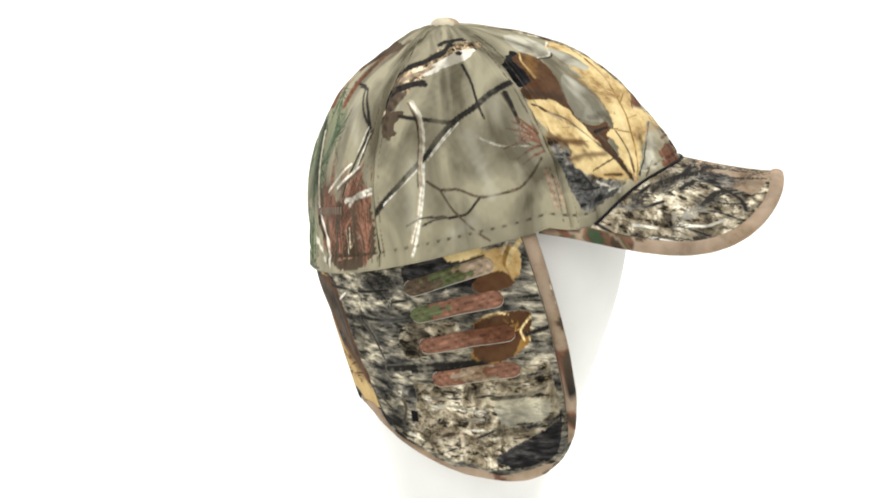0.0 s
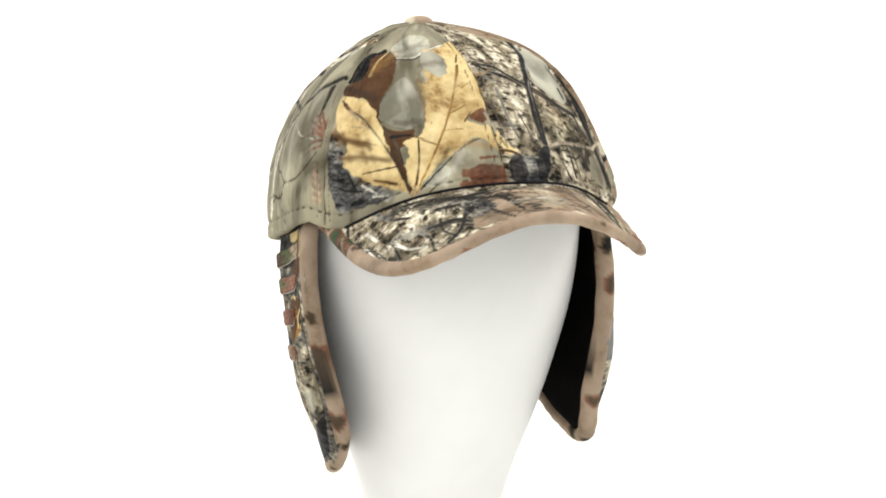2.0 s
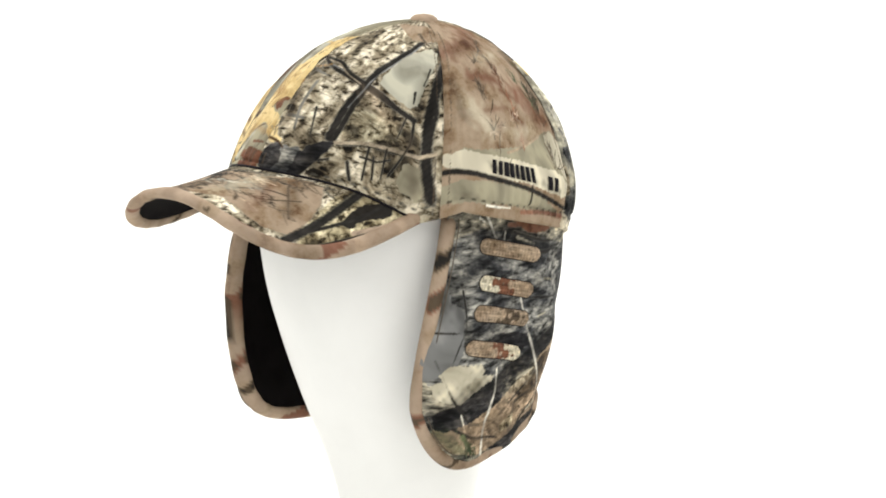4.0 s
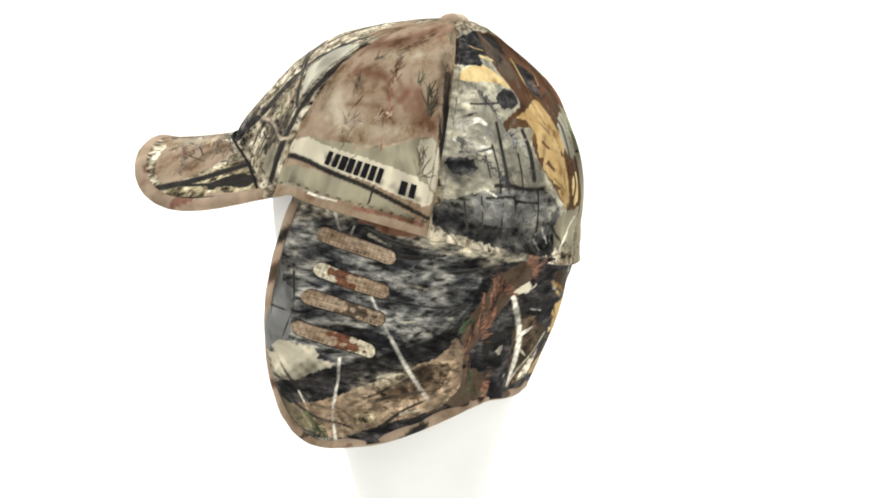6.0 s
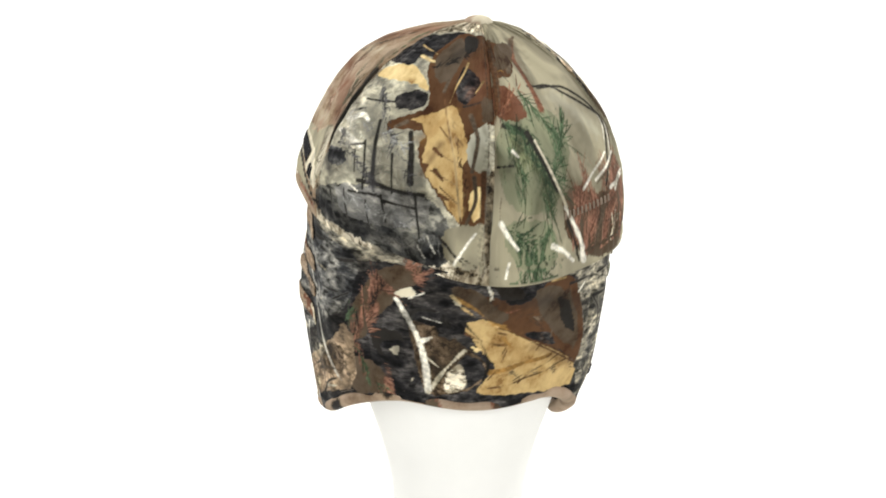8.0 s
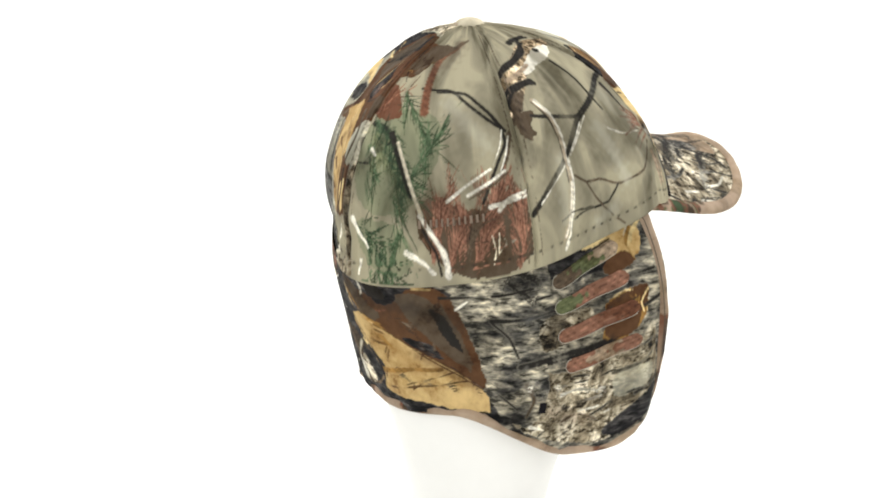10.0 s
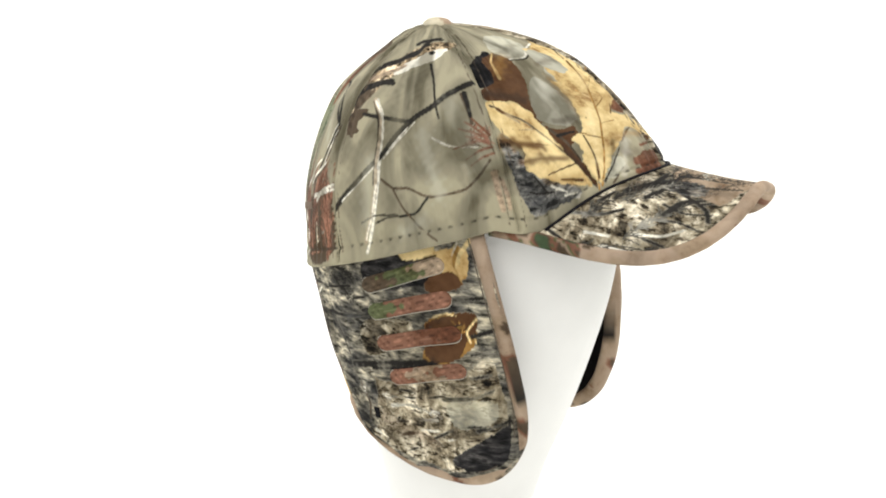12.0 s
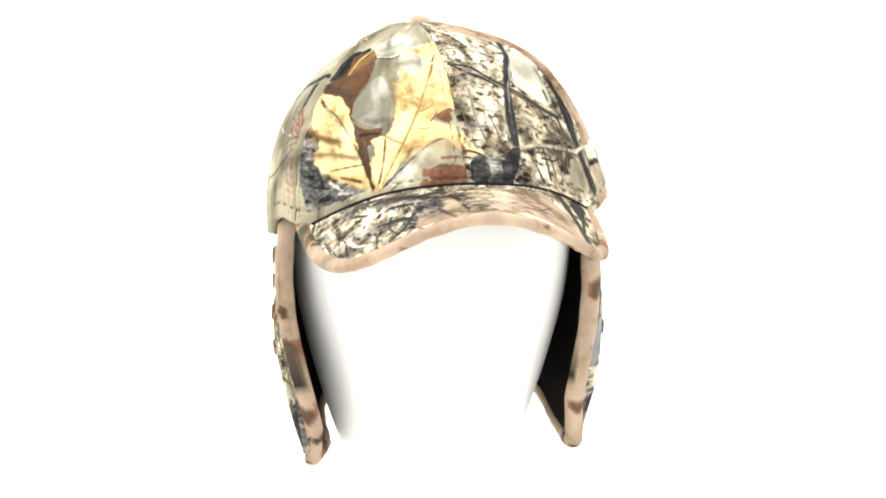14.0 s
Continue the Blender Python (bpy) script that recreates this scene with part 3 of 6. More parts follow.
    fill(GREY, BARK, [(3.9, -0.8), (2.6, 25.5), (0.5, 50.9), (1.3, 73.2), (9.6, 84.4), (45.6, 81.8), (59.8, 66.9), (53.2, 49), (48.9, 30.5), (48.5, 13.6), (49.3, 3.5)])
    fill(TANBROWN, LEAF, [(9.3, 87.2), (55.5, 84.7), (73.5, 72.7), (39.8, 68.6), (28.6, 78)])
    fill(PALEGREY, SOFT, [(27.5, 42.3), (36, 58.8), (48.4, 65.6), (52.2, 60.2), (46.2, 44.8), (43, 33), (33.8, 37.3)])
    fill(PALEGREY, BARK, [(22.2, 28.9), (31.6, 27.7), (40.9, 25.6), (37.6, 19.5), (20, 15.3)])
    fill(TAUPE, SOFT, [(38.9, 8.4), (41.7, 15.5), (47.5, 13.8), (48.4, 5.4), (41.6, 5.5)])
    stroke(DARK, 1.2, 1.6, [(43.8, 68.8), (26.6, 47.7), (21.2, 28.7), (18.2, 13.4), (11.7, 2.2)])
    stroke(SLATEGREY, 0.4, 0.4, [(34.9, 60.4), (24.7, 44.5), (20.9, 30.9)])
    stroke(DARK, 1.2, 1.5, [(1.5, 52.8), (7.3, 47.5), (19.7, 40.9), (33, 34), (43, 29.8)])
    stroke(SLATEGREY, 0.4, 0.4, [(6.8, 48.8), (19.9, 42.9), (31.5, 36.7)])
    stroke(DARK, 2.6, 3.2, [(58.4, 64.2), (51.1, 46.6), (47.8, 30.7), (47.8, 15.5), (49.9, 4.9)])
    stroke(LIMB, 0.9, 1.1, [(19.1, 14.6), (29.9, 17.1), (50.8, 18.1)])
    stroke(DARK, 0.4, 0.4, [(19.9, 13.8), (29.7, 16.1), (50.6, 17.3)])
    stroke(DARK, 2.0, 1.6, [(11.3, 1.5), (16.5, 11.5)])
    stroke(DARK, 1.0, 1.0, [(24.1, 9.2), (25.6, 3.9)])
    stroke(DARK, 0.8, 0.7, [(43, 29.8), (42.8, 21.1), (36.7, 8.9)])
    stroke(DARK, 0.7, 0.6, [(29.7, 15.9), (29.1, 5)])
    stroke(DARK, 0.8, 0.6, [(2.7, 44.4), (9.3, 42.2)])
    stroke(DARK, 0.7, 0.5, [(32, 6.3), (31.6, 13.2)])
    fill(SLATEGREY, SLATE, [(1.1, 7.3), (5.1, 10.8), (11.4, 10.4), (11.7, 1.6), (1.4, -0.8)])
    fill(RUST, LEAF, [(359.3, 7.1), (361.1, 7.3), (361.4, -0.8), (353.7, -1.3)])
    fill(TAUPE, SOFT, [(309.9, 3.9), (297.3, 44.1), (305.1, 60.8), (315.4, 79.3), (352.8, 81.9), (357, 59.8), (361.2, 39.2), (360.8, 19.2), (359.5, -0.6), (342.5, -1.3)])
    fill(SLATEGREY, SLATE, [(306.3, 27.9), (310.6, 25.1), (314.9, 15.7), (319.7, 10.8), (328.5, 4.7), (329.2, 1.6), (319.6, 3.1), (309.9, 3.8)])
    fill(DARKSLATE, SLATE, [(300.1, 47.9), (309.2, 61), (320.6, 66.2), (322.5, 54.9), (316.5, 46.9), (305.7, 45.8)])
    fill(BROWN, LEAF, [(304.4, 43.9), (315.4, 49.8), (312.9, 61), (325.4, 63.7), (329, 55.8), (328, 45), (323.6, 35.5), (326.4, 27.7), (322.4, 27.9), (317.4, 34.1), (309.4, 39.3)])
    stroke(TANLEAF, 0.9, 0.5, [(316.9, 49.6), (318.1, 58.9), (322.2, 62.8)])
    fill(PALEGREY, SOFT, [(329.2, 44.8), (333.9, 47.1), (339.4, 35.3), (340.1, 25.1), (335.1, 22.9), (328.5, 25.9), (323.8, 29.7), (324, 35.4)])
    fill(YELLOW, LEAF, [(307.5, 29.9), (304.7, 40.7), (315.9, 40.6), (321.5, 34.7), (324.5, 27.5), (327.7, 20.5), (330.5, 13.1), (332.9, 7.1), (333.7, 2.1), (328.5, 5.2), (321.6, 9), (316, 13.7), (312.3, 17.7), (314.8, 22.5)])
    stroke(MUD, 0.7, 0.6, [(305.2, 40.7), (317.7, 32.2), (324.8, 22.2), (330.5, 12.2), (334.2, 2)])
    stroke(BROWN, 0.4, 0.4, [(321.5, 27.1), (311.8, 30)])
    stroke(BROWN, 0.4, 0.4, [(326.9, 18.8), (319.1, 22.8)])
    stroke(BROWN, 0.4, 0.4, [(330.5, 11.3), (319.7, 12.5)])
    fill(BROWN, LEAF, [(324.5, 27.5), (330.5, 22.9), (336.9, 23), (336.2, 17.7), (330.9, 17.2), (333, 10.7), (336, 4.2), (334.2, 1.8), (330.5, 11.3), (327.2, 19.7)])
    fill(YELLOW, LEAF, [(337.6, 48.2), (338.7, 43.6), (343.9, 40.1), (349.8, 44), (349.2, 52.3), (358, 61.9), (359.5, 55.7), (357.9, 42.2), (359.6, 36.4), (358.6, 31.1), (354.4, 28.7), (351.1, 25.3), (357.7, 20.4), (358.9, 15), (363.7, 12.5), (359.7, 11.7), (356.7, 15.9), (353.9, 18.2), (347.5, 18.4), (346.3, 15), (342.1, 11.7), (337.8, 7.8), (335, 1.8), (333.7, 6.5), (333, 10.7), (334.9, 15), (332, 19.4), (338.5, 19.7), (340.8, 27.7), (340.4, 35.1)])
    stroke(OCHRE, 0.7, 0.6, [(352.7, 45.4), (346.4, 29.4), (341.8, 18.8), (337.9, 9.6), (334.6, 1)])
    stroke(OCHRE, 0.4, 0.3, [(346.4, 29.4), (353, 35.2)])
    stroke(OCHRE, 0.4, 0.3, [(343.3, 21.7), (348.2, 23.3)])
    stroke(OCHRE, 0.4, 0.3, [(347.3, 31.8), (343.4, 36.1)])
    stroke(OCHRE, 0.4, 0.3, [(341.8, 17.7), (336.8, 19.6)])
    stroke(OCHRE, 0.4, 0.3, [(339.8, 13.1), (343.9, 14.4)])
    fill(PALEGREY, SOFT, [(321.7, 64.1), (329.3, 75.6), (344.6, 76.3), (347, 65.4), (339.1, 57.4), (330.2, 57.5)])
    fill(PALEGREY, SOFT, [(339.4, 49.7), (346.8, 53.2), (351.1, 48.1), (348, 40.3), (342.8, 39.7)])
    stroke(DARK, 0.5, 0.4, [(327.2, 57), (337.7, 56.4), (344.3, 61.9), (358.6, 66)])
    stroke(WHITE, 0.6, 0.5, [(328.6, 57.6), (337.7, 57.5), (344.3, 63.7), (358, 68.1), (360.3, 66.1)])
    fill(TAUPE, SOFT, [(336.2, 1.3), (341.8, 8.5), (346.9, 13.5), (354.1, 17.3), (356, 11), (360.7, 5), (360.2, -0.3), (348.4, -0.2)])
    fill(PALEGREY, SOFT, [(337.4, 2.4), (340.9, 7.1), (344.9, 9.3), (346.1, 6.2), (342, 2.3)])
    fill(RUST, LEAF, [(348.7, 5.5), (353.7, 8.2), (359.9, 7.3), (359.9, 2), (351.7, 1.6)])
    fill(RUST, LEAF, [(353.9, 28.2), (358.3, 29.8), (357.9, 22.6), (353.9, 24.6)])
    stroke(MUD, 0.8, 0.6, [(348.7, 13.3), (352.8, 16.3), (355, 17.2)])
    stroke(BROWN, 0.9, 0.5, [(358.8, 11.3), (364.4, 12.6), (364.7, 10)])
    fill(TAUPE, SOFT, [(302, 1.9), (303, 16.2), (306.3, 17.9), (306.3, 3.3)])
    stroke(MUD, 1.6, 1.0, [(148.2, 68.6), (153.9, 57), (152.5, 47.7)])
    stroke(MUD, 1.4, 1.0, [(167.9, 41), (171.8, 34.4), (170.1, 25.1)])
    stroke(MUD, 1.2, 0.8, [(171, 23.7), (172.4, 18.2), (169.7, 12.1)])
    stroke(MUD, 1.4, 0.8, [(140.7, 35.7), (136.9, 33.4)])
    stroke(DARK, 0.8, 0.5, [(164.3, 43.6), (173, 45.9)])
    stroke(BROWN, 1.4, 0.6, [(156.9, 23.8), (160.2, 21.6)])
    stroke(BROWN, 1.4, 0.6, [(159.7, 17.8), (163.1, 17.2)])
    stroke(BROWN, 1.2, 0.6, [(155.1, 29.5), (158.6, 27.8)])
    stroke(TANLEAF, 0.7, 0.4, [(162.8, 60.2), (158.6, 50.3), (157.3, 44)])
    stroke(TANLEAF, 0.6, 0.4, [(173.2, 53.3), (169.3, 48.8)])
    stroke(DARK, 0.9, 0.9, [(113.6, 34.4), (120.2, 36.6)])
    stroke(DARK, 0.7, 0.7, [(127.3, 27.5), (130.6, 19.9), (132, 14)])
    stroke(DARK, 0.6, 0.6, [(124.7, 23.7), (127.4, 17.7)])
    stroke(DARK, 0.8, 0.6, [(126.8, 12.2), (137.9, 13.7), (140.6, 12)])
    stroke(DARK, 0.7, 0.7, [(140, 12.6), (151.7, 12.9)])
    stroke(DARK, 0.6, 0.6, [(119, 10.4), (121.9, 3.7)])
    stroke(DARK, 0.6, 0.6, [(133.7, 11.4), (136, 3.5)])
    stroke(WHITE, 0.6, 0.5, [(125.8, 14.3), (130.4, 13)])
    stroke(WHITE, 0.7, 0.5, [(156.8, 7.2), (159.9, 3.9)])
    stroke(WHITE, 0.6, 0.5, [(153.4, 4.1), (156.2, 2.1)])
    stroke(BROWN, 1.2, 0.6, [(310, 37.5), (316.2, 31.5)])
    stroke(BROWN, 1.0, 0.5, [(330.3, 5.9), (323.4, 9.3)])
    stroke(OCHRE, 1.0, 0.4, [(355.4, 55.8), (354.1, 42.3)])
    stroke(OCHRE, 0.9, 0.4, [(357.4, 35), (352, 30.1)])
    stroke(OCHRE, 0.8, 0.4, [(346, 19.2), (340.8, 15.9)])
    stroke(BROWN, 0.7, 0.4, [(342.3, 24.1), (344.4, 27.2)])
    stroke(MUD, 1.0, 0.6, [(326.6, 24.9), (330.5, 18.9), (332.5, 11.7)])
    stroke(DARK, 1.0, 0.6, [(328.6, 21.7), (335, 20.8)])
    stroke(DARK, 0.6, 0.4, [(337.4, 2.4), (342.4, 6.9), (346.6, 11)])
    stroke(MUD, 0.6, 0.4, [(339.7, 1), (344.5, 4.6)])
    stroke(RUST, 0.9, 0.5, [(354, 10.1), (360.2, 10.5)])
    stroke(DARK, 0.8, 0.6, [(312.3, 10.2), (319.7, 7.4)])
    stroke(WHITE, 0.8, 0.5, [(319.7, 9.1), (324.1, 5.2)])
    stroke(WHITE, 0.7, 0.5, [(323.2, 4.6), (327.6, 3.3)])
    stroke(DARK, 0.7, 0.6, [(315, 14), (317.9, 8)])
    stroke(DARK, 0.9, 0.7, [(5.7, 38.8), (5.2, 25.8), (6.7, 17.1)])
    stroke(DARK, 1.2, 0.8, [(2.9, 22.1), (7.9, 21.6)])
    stroke(DARK, 0.7, 0.6, [(10.3, 26.6), (11.9, 16)])
    stroke(DARK, 0.6, 0.5, [(27.5, 12), (32.9, 11.8), (36.7, 14)])
    stroke(DARK, 0.6, 0.5, [(35.3, 17.1), (34.6, 7.2)])
    stroke(DARK, 0.7, 0.6, [(14, 6.7), (18.8, 8.8)])
    stroke(DARK, 0.6, 0.5, [(47.9, 52.8), (45.5, 44.9)])
    stroke(DARK, 0.8, 0.5, [(42.5, 40.9), (42.3, 36.2)])
    stroke(MUD, 1.0, 0.7, [(41.3, 75.8), (47.4, 66.5)])
    stroke(OCHRE, 0.8, 0.5, [(0.3, 45.8), (6.8, 48.8)])
    fill(YELLOW, LEAF, [(342.1, 39.5), (340.3, 62.9), (348.8, 63.6), (362.1, 73.1), (363.3, 51.9), (361.9, 39.1), (361.3, 29.7), (355.2, 28.3), (351.7, 24.1), (359.4, 21.4), (360.3, 14), (358.4, 17.7), (352.9, 17.9), (348.1, 12.8), (343.3, 9.4), (338.3, 4.5), (335.4, 1.3), (336.9, 11.6), (334, 16), (340.4, 19.2), (342.2, 23.3), (342.8, 30.2)])
    fill(PALEGREY, SOFT, [(340.2, 52), (340.1, 61.6), (347.3, 62.7), (351.2, 55.3), (350, 46.6), (346.2, 45.1)])
    fill(YELLOW, LEAF, [(0.2, 21), (2.1, 14.7), (5.9, 11.4), (1.1, 10.8), (-0.5, 14.9)])
    stroke(OCHRE, 0.8, 0.6, [(354.7, 51.6), (350.5, 36.2), (346.5, 22.9), (341.1, 11), (336.1, 1.6)])
    stroke(OCHRE, 0.45, 0.3, [(350.5, 36.2), (356.7, 41.9)])
    stroke(OCHRE, 0.45, 0.3, [(348, 27.4), (353.5, 30.9)])
    stroke(OCHRE, 0.45, 0.3, [(349.2, 31), (345.4, 36.5)])
    stroke(OCHRE, 0.45, 0.3, [(345.7, 20.7), (350.9, 21)])
    stroke(OCHRE, 0.45, 0.3, [(343.7, 15.6), (338.6, 18.4)])
    stroke(BROWN, 1.1, 0.5, [(359.6, 12.5), (363.7, 11.6), (365.8, 9.8)])
    stroke(BROWN, 0.6, 0.4, [(354.7, 53.4), (356.8, 59.3)])
    stroke(OCHRE, 1.0, 0.4, [(359.5, 39), (360.4, 30.9)])
    stroke(BROWN, 0.5, 0.3, [(352, 24.1), (354.3, 27.9)])
    stroke(BROWN, 1.6, 1.6, [(180.2, 49), (176.2, 36.2)])
    stroke(PALEGREEN, 1.4, 1.4, [(175.4, 34.5), (174.6, 26.5)])
    stroke(BROWN, 1.6, 1.6, [(174.3, 25), (174.8, 13)])
    stroke(TAUPE, 1.8, 1.8, [(174.5, 12), (175.5, 2.3)])
    stroke(BROWN, 2.0, 2.0, [(179.2, 73.3), (180.2, 58.1), (179.7, 48)])
    stroke(WHITE, 0.45, 0.45, [(274.6, 33.1), (263.1, 23.6), (254.8, 18.2), (248.1, 14)])
    stroke(LIMB, 1.1, 1.0, [(256, 44.1), (262, 37.4), (262.4, 30.1), (261.5, 21.8), (261.4, 16.4), (259, 9.4), (255.3, 3.1)])
    stroke(MUD, 0.35, 0.35, [(255.3, 43.5), (261, 37.1), (261.5, 29.9), (260.7, 21.8)])
    stroke(WHITE, 0.5, 0.4, [(256.7, 43.4), (262.8, 37), (263.1, 29.7), (262.1, 21.8)])
    stroke(WHITE, 0.5, 0.4, [(261.6, 17.1), (259.2, 9.4), (255.9, 3.9)])
    stroke(DARK, 2.2, 1.5, [(246.4, 41.6), (242.3, 47.2), (250.9, 50.5), (261.6, 51.2)])
    stroke(MUD, 2.0, 1.6, [(246.3, 40), (246.6, 44), (250, 47)])
    stroke(DARK, 1.8, 1.2, [(244.1, 56.4), (257.8, 60.1), (273.6, 64.2), (281.6, 73.3), (293.4, 75.8)])
    stroke(TANBROWN, 1.6, 1.2, [(247.7, 52.8), (258.5, 55.4), (266.8, 57.7)])
    stroke(MUD, 1.6, 1.0, [(246.8, 38.1), (247.3, 33.6), (249.5, 31.7)])
    stroke(RED, 0.8, 0.5, [(303.3, 27.2), (297.2, 32.5)])
    stroke(RED, 0.8, 0.5, [(303.2, 26.8), (294.5, 30.5)])
    stroke(RED, 0.9, 0.5, [(303.4, 24.9), (296.5, 27.6)])
    stroke(RED, 1.0, 0.5, [(303.2, 25.9), (291.6, 24.3)])
    stroke(RED, 0.9, 0.5, [(304, 23.9), (295.2, 20.4)])
    stroke(RED, 0.8, 0.5, [(304.2, 21.9), (296.4, 18.3)])
    stroke(RUST, 0.8, 0.5, [(304.4, 28), (299.8, 33.6)])
    stroke(DARK, 1.5, 1.0, [(299.6, 43.5), (299.7, 38.7), (299.6, 34.3)])
    stroke(TANBROWN, 1.8, 1.4, [(302.9, 15.7), (302.9, 10.5), (303.3, 5.3)])
    stroke(TANBROWN, 1.2, 1.0, [(304.5, 13.7), (305.4, 9.5), (305.3, 5.8)])
    stroke(DARK, 0.5, 0.6, [(255, 8), (260, 9.4), (268.7, 8.6)])
    spray(MUD, 40, 14, [(74.8, 10), (68.4, 45.7)])
    spray(RUST, 40, 12, [(87.8, 20.1), (79.3, 60.2)])
    spray(MUD, 40, 14, [(103.6, 11.5), (100.6, 42.7)])
    spray(MUD, 30, 12, [(60, 46.9), (89.3, 73.8)])
    spray(TAN, 30, 10, [(68.3, 23.7), (87.1, 31.8)])
    stroke(DARK, 1.3, 1.0, [(3.3, 51.9), (10.4, 50.6), (15.7, 44.8), (23.4, 40.1), (31.2, 36.3), (39.2, 30.8)])
    stroke(LIMB, 0.35, 0.3, [(4.4, 51.2), (10.4, 49.3), (15.4, 43.8), (22.5, 39.1)])
    stroke(DARK, 1.8, 2.2, [(43.3, 68.4), (26.1, 47.5), (18.7, 28.1), (17.1, 16)])
    stroke(SLATEGREY, 0.5, 0.5, [(43.2, 66.3), (26, 44.6), (19.8, 28.3)])
    fill(DARKSLATE, SLATE, [(0.6, 10), (5.2, 11.3), (6.5, 5.7), (4.3, 1.3), (0.7, 0.5)])
    fill(DARKSLATE, SLATE, [(10.7, 11), (18.7, 15.7), (19.1, 13.4), (12.9, 2.9), (8.8, 0.8)])
    stroke(RUST, 2.2, 1.6, [(349.4, 5.3), (353.8, 5.5), (359.7, 6.6)])
    stroke(RUST, 1.8, 1.4, [(348.6, 2), (354.4, 1.3), (359.4, 2.3)])
    stroke(RUST, 1.6, 1.0, [(354.3, 25.9), (357.9, 28.4), (360.2, 29.7)])
    stroke(DARK, 0.6, 0.5, [(40.5, 30.9), (38.1, 21.6)])
    stroke(BROWN, 0.8, 0.5, [(336.1, 4.3), (337.5, 10.6), (337.6, 18.5)])
    spray(MUD, 30, 8, [(2.6, 55.5), (0.2, 15)])
    fill(MUD, LEAF, [(136.8, 63), (145.8, 75.7), (159.2, 69.2), (156.6, 57.2), (150.5, 49.7), (142.8, 53.7)])
    fill(DARK, LEAF, [(149, 76.8), (169, 76.5), (169.5, 67.8), (158.8, 64.3)])
    fill(MUD, LEAF, [(186.6, 73.2), (213.1, 70), (191.1, 59.1), (180.2, 58.1)])
    fill(MUD, LEAF, [(172.1, 47.9), (180.1, 47), (176.9, 38.7), (172.7, 39.5)])
    spray(DARK, 30, 12, [(140.1, 56.1), (163.9, 66)])
    spray(BROWN, 20, 8, [(158.9, 40.4), (169.1, 20.8)])
    spray(DARKSLATE, 60, 10, [(112.3, 28.2), (135.2, 16.1)])
    spray(DARKSLATE, 60, 10, [(121.6, 46.7), (148.6, 18.3)])
    spray(SLATEGREY, 50, 8, [(110.8, 33.8), (144.1, 28.4)])
    spray(SLATEGREY, 50, 8, [(125.1, 11.1), (162.6, 5.5)])
    spray(PALEGREY, 40, 5, [(108, 33.2), (127.3, 27.5)])
    shade(OCHRE, 3.2, 0.75, [(308, 26), (319, 22)])
    shade(BROWN, 2.2, 0.85, [(308, 26), (314, 24.5), (321, 21)])
    shade(BROWN, 2.0, 0.8, [(312, 19), (319, 18), (327, 14.5)])
    shade(OCHRE, 2.0, 0.5, [(319, 11), (328, 7)])
    shade((0.82, 0.68, 0.40), 1.8, 0.5, [(312, 34), (325, 21)])
    shade(OCHRE, 3.0, 0.4, [(352, 26), (357, 31)])
    shade(OCHRE, 2.5, 0.35, [(341, 27), (339, 44)])
    shade(OCHRE, 2.2, 0.45, [(346, 15.5), (358, 14)])
    shade((0.82, 0.68, 0.40), 2.2, 0.4, [(352, 42), (345, 28), (338, 9)])
    shade(OCHRE, 3.0, 0.5, [(318, 52), (325, 60)])
    shade(DARK, 3.0, 0.55, [(308, 44), (322, 38)])
    shade(DARK, 1.6, 0.55, [(328, 18), (334, 5)])
    shade(WHITE, 3.0, 0.35, [(334, 42), (330, 32)])
    shade(MUD, 2.4, 0.6, [(338, 25), (330, 26.5)])
    shade(MUD, 2.4, 0.4, [(341, 34), (338.5, 44)])
    shade(MUD, 2.2, 0.5, [(340, 53), (349, 54)])
    shade(DEEPTAUPE, 3.0, 0.5, [(325, 62), (340, 66)])
    shade(DARK, 1.8, 0.55, [(341, 5), (346, 14)])
    shade(MUD, 3.0, 0.45, [(348, 9), (357, 6)])
    shade(WHITE, 2.2, 0.35, [(344, 3), (350, 13)])
    shade(DARK, 2.5, 0.6, [(306, 20), (318, 8)])
    shade(DEEPTAUPE, 6.0, 0.6, [(268, 30), (276, 52)])
    shade(DEEPTAUPE, 5.0, 0.45, [(281, 20), (288, 32)])
    shade(DEEPTAUPE, 5.0, 0.5, [(250, 28), (256, 12)])
    shade(DEEPTAUPE, 4.0, 0.4, [(289, 5), (298, 12)])
    shade(DEEPTAUPE, 4.0, 0.45, [(268, 12), (264, 3)])
    shade(PALEGREY, 3.5, 0.55, [(285, 12), (281, 30)])
    shade(PALEGREY, 4.0, 0.45, [(298, 18), (293, 40)])
    shade(PALEGREY, 3.5, 0.4, [(257, 8), (259, 24)])
    shade(PALEGREY, 3.0, 0.45, [(270, 4), (278, 6)])
    shade(DEEPTAUPE, 5.0, 0.45, [(222, 40), (226, 20)])
    shade(PALEGREY, 4.0, 0.4, [(215, 46), (232, 32)])
    shade(MUD, 3.5, 0.55, [(205, 60), (215, 72)])
    shade(DARKGREEN, 4.0, 0.5, [(186, 38), (200, 18)])
    shade(DARK, 2.5, 0.45, [(183, 26), (188, 33)])
    shade(BROWN, 5.0, 0.5, [(60, 62), (75, 68)])
    shade(PALE, 5.0, 0.5, [(62, 35), (70, 26)])
    shade(RUST, 5.0, 0.6, [(88, 42), (100, 30)])
    shade(PALE, 4.0, 0.4, [(75, 58), (90, 60)])
    shade(MUD, 3.0, 0.45, [(56, 45), (60, 30)])
    shade(PALE, 4.0, 0.4, [(80, 25), (95, 27)])
    shade(MUD, 3.0, 0.6, [(104, 38), (103, 60)])
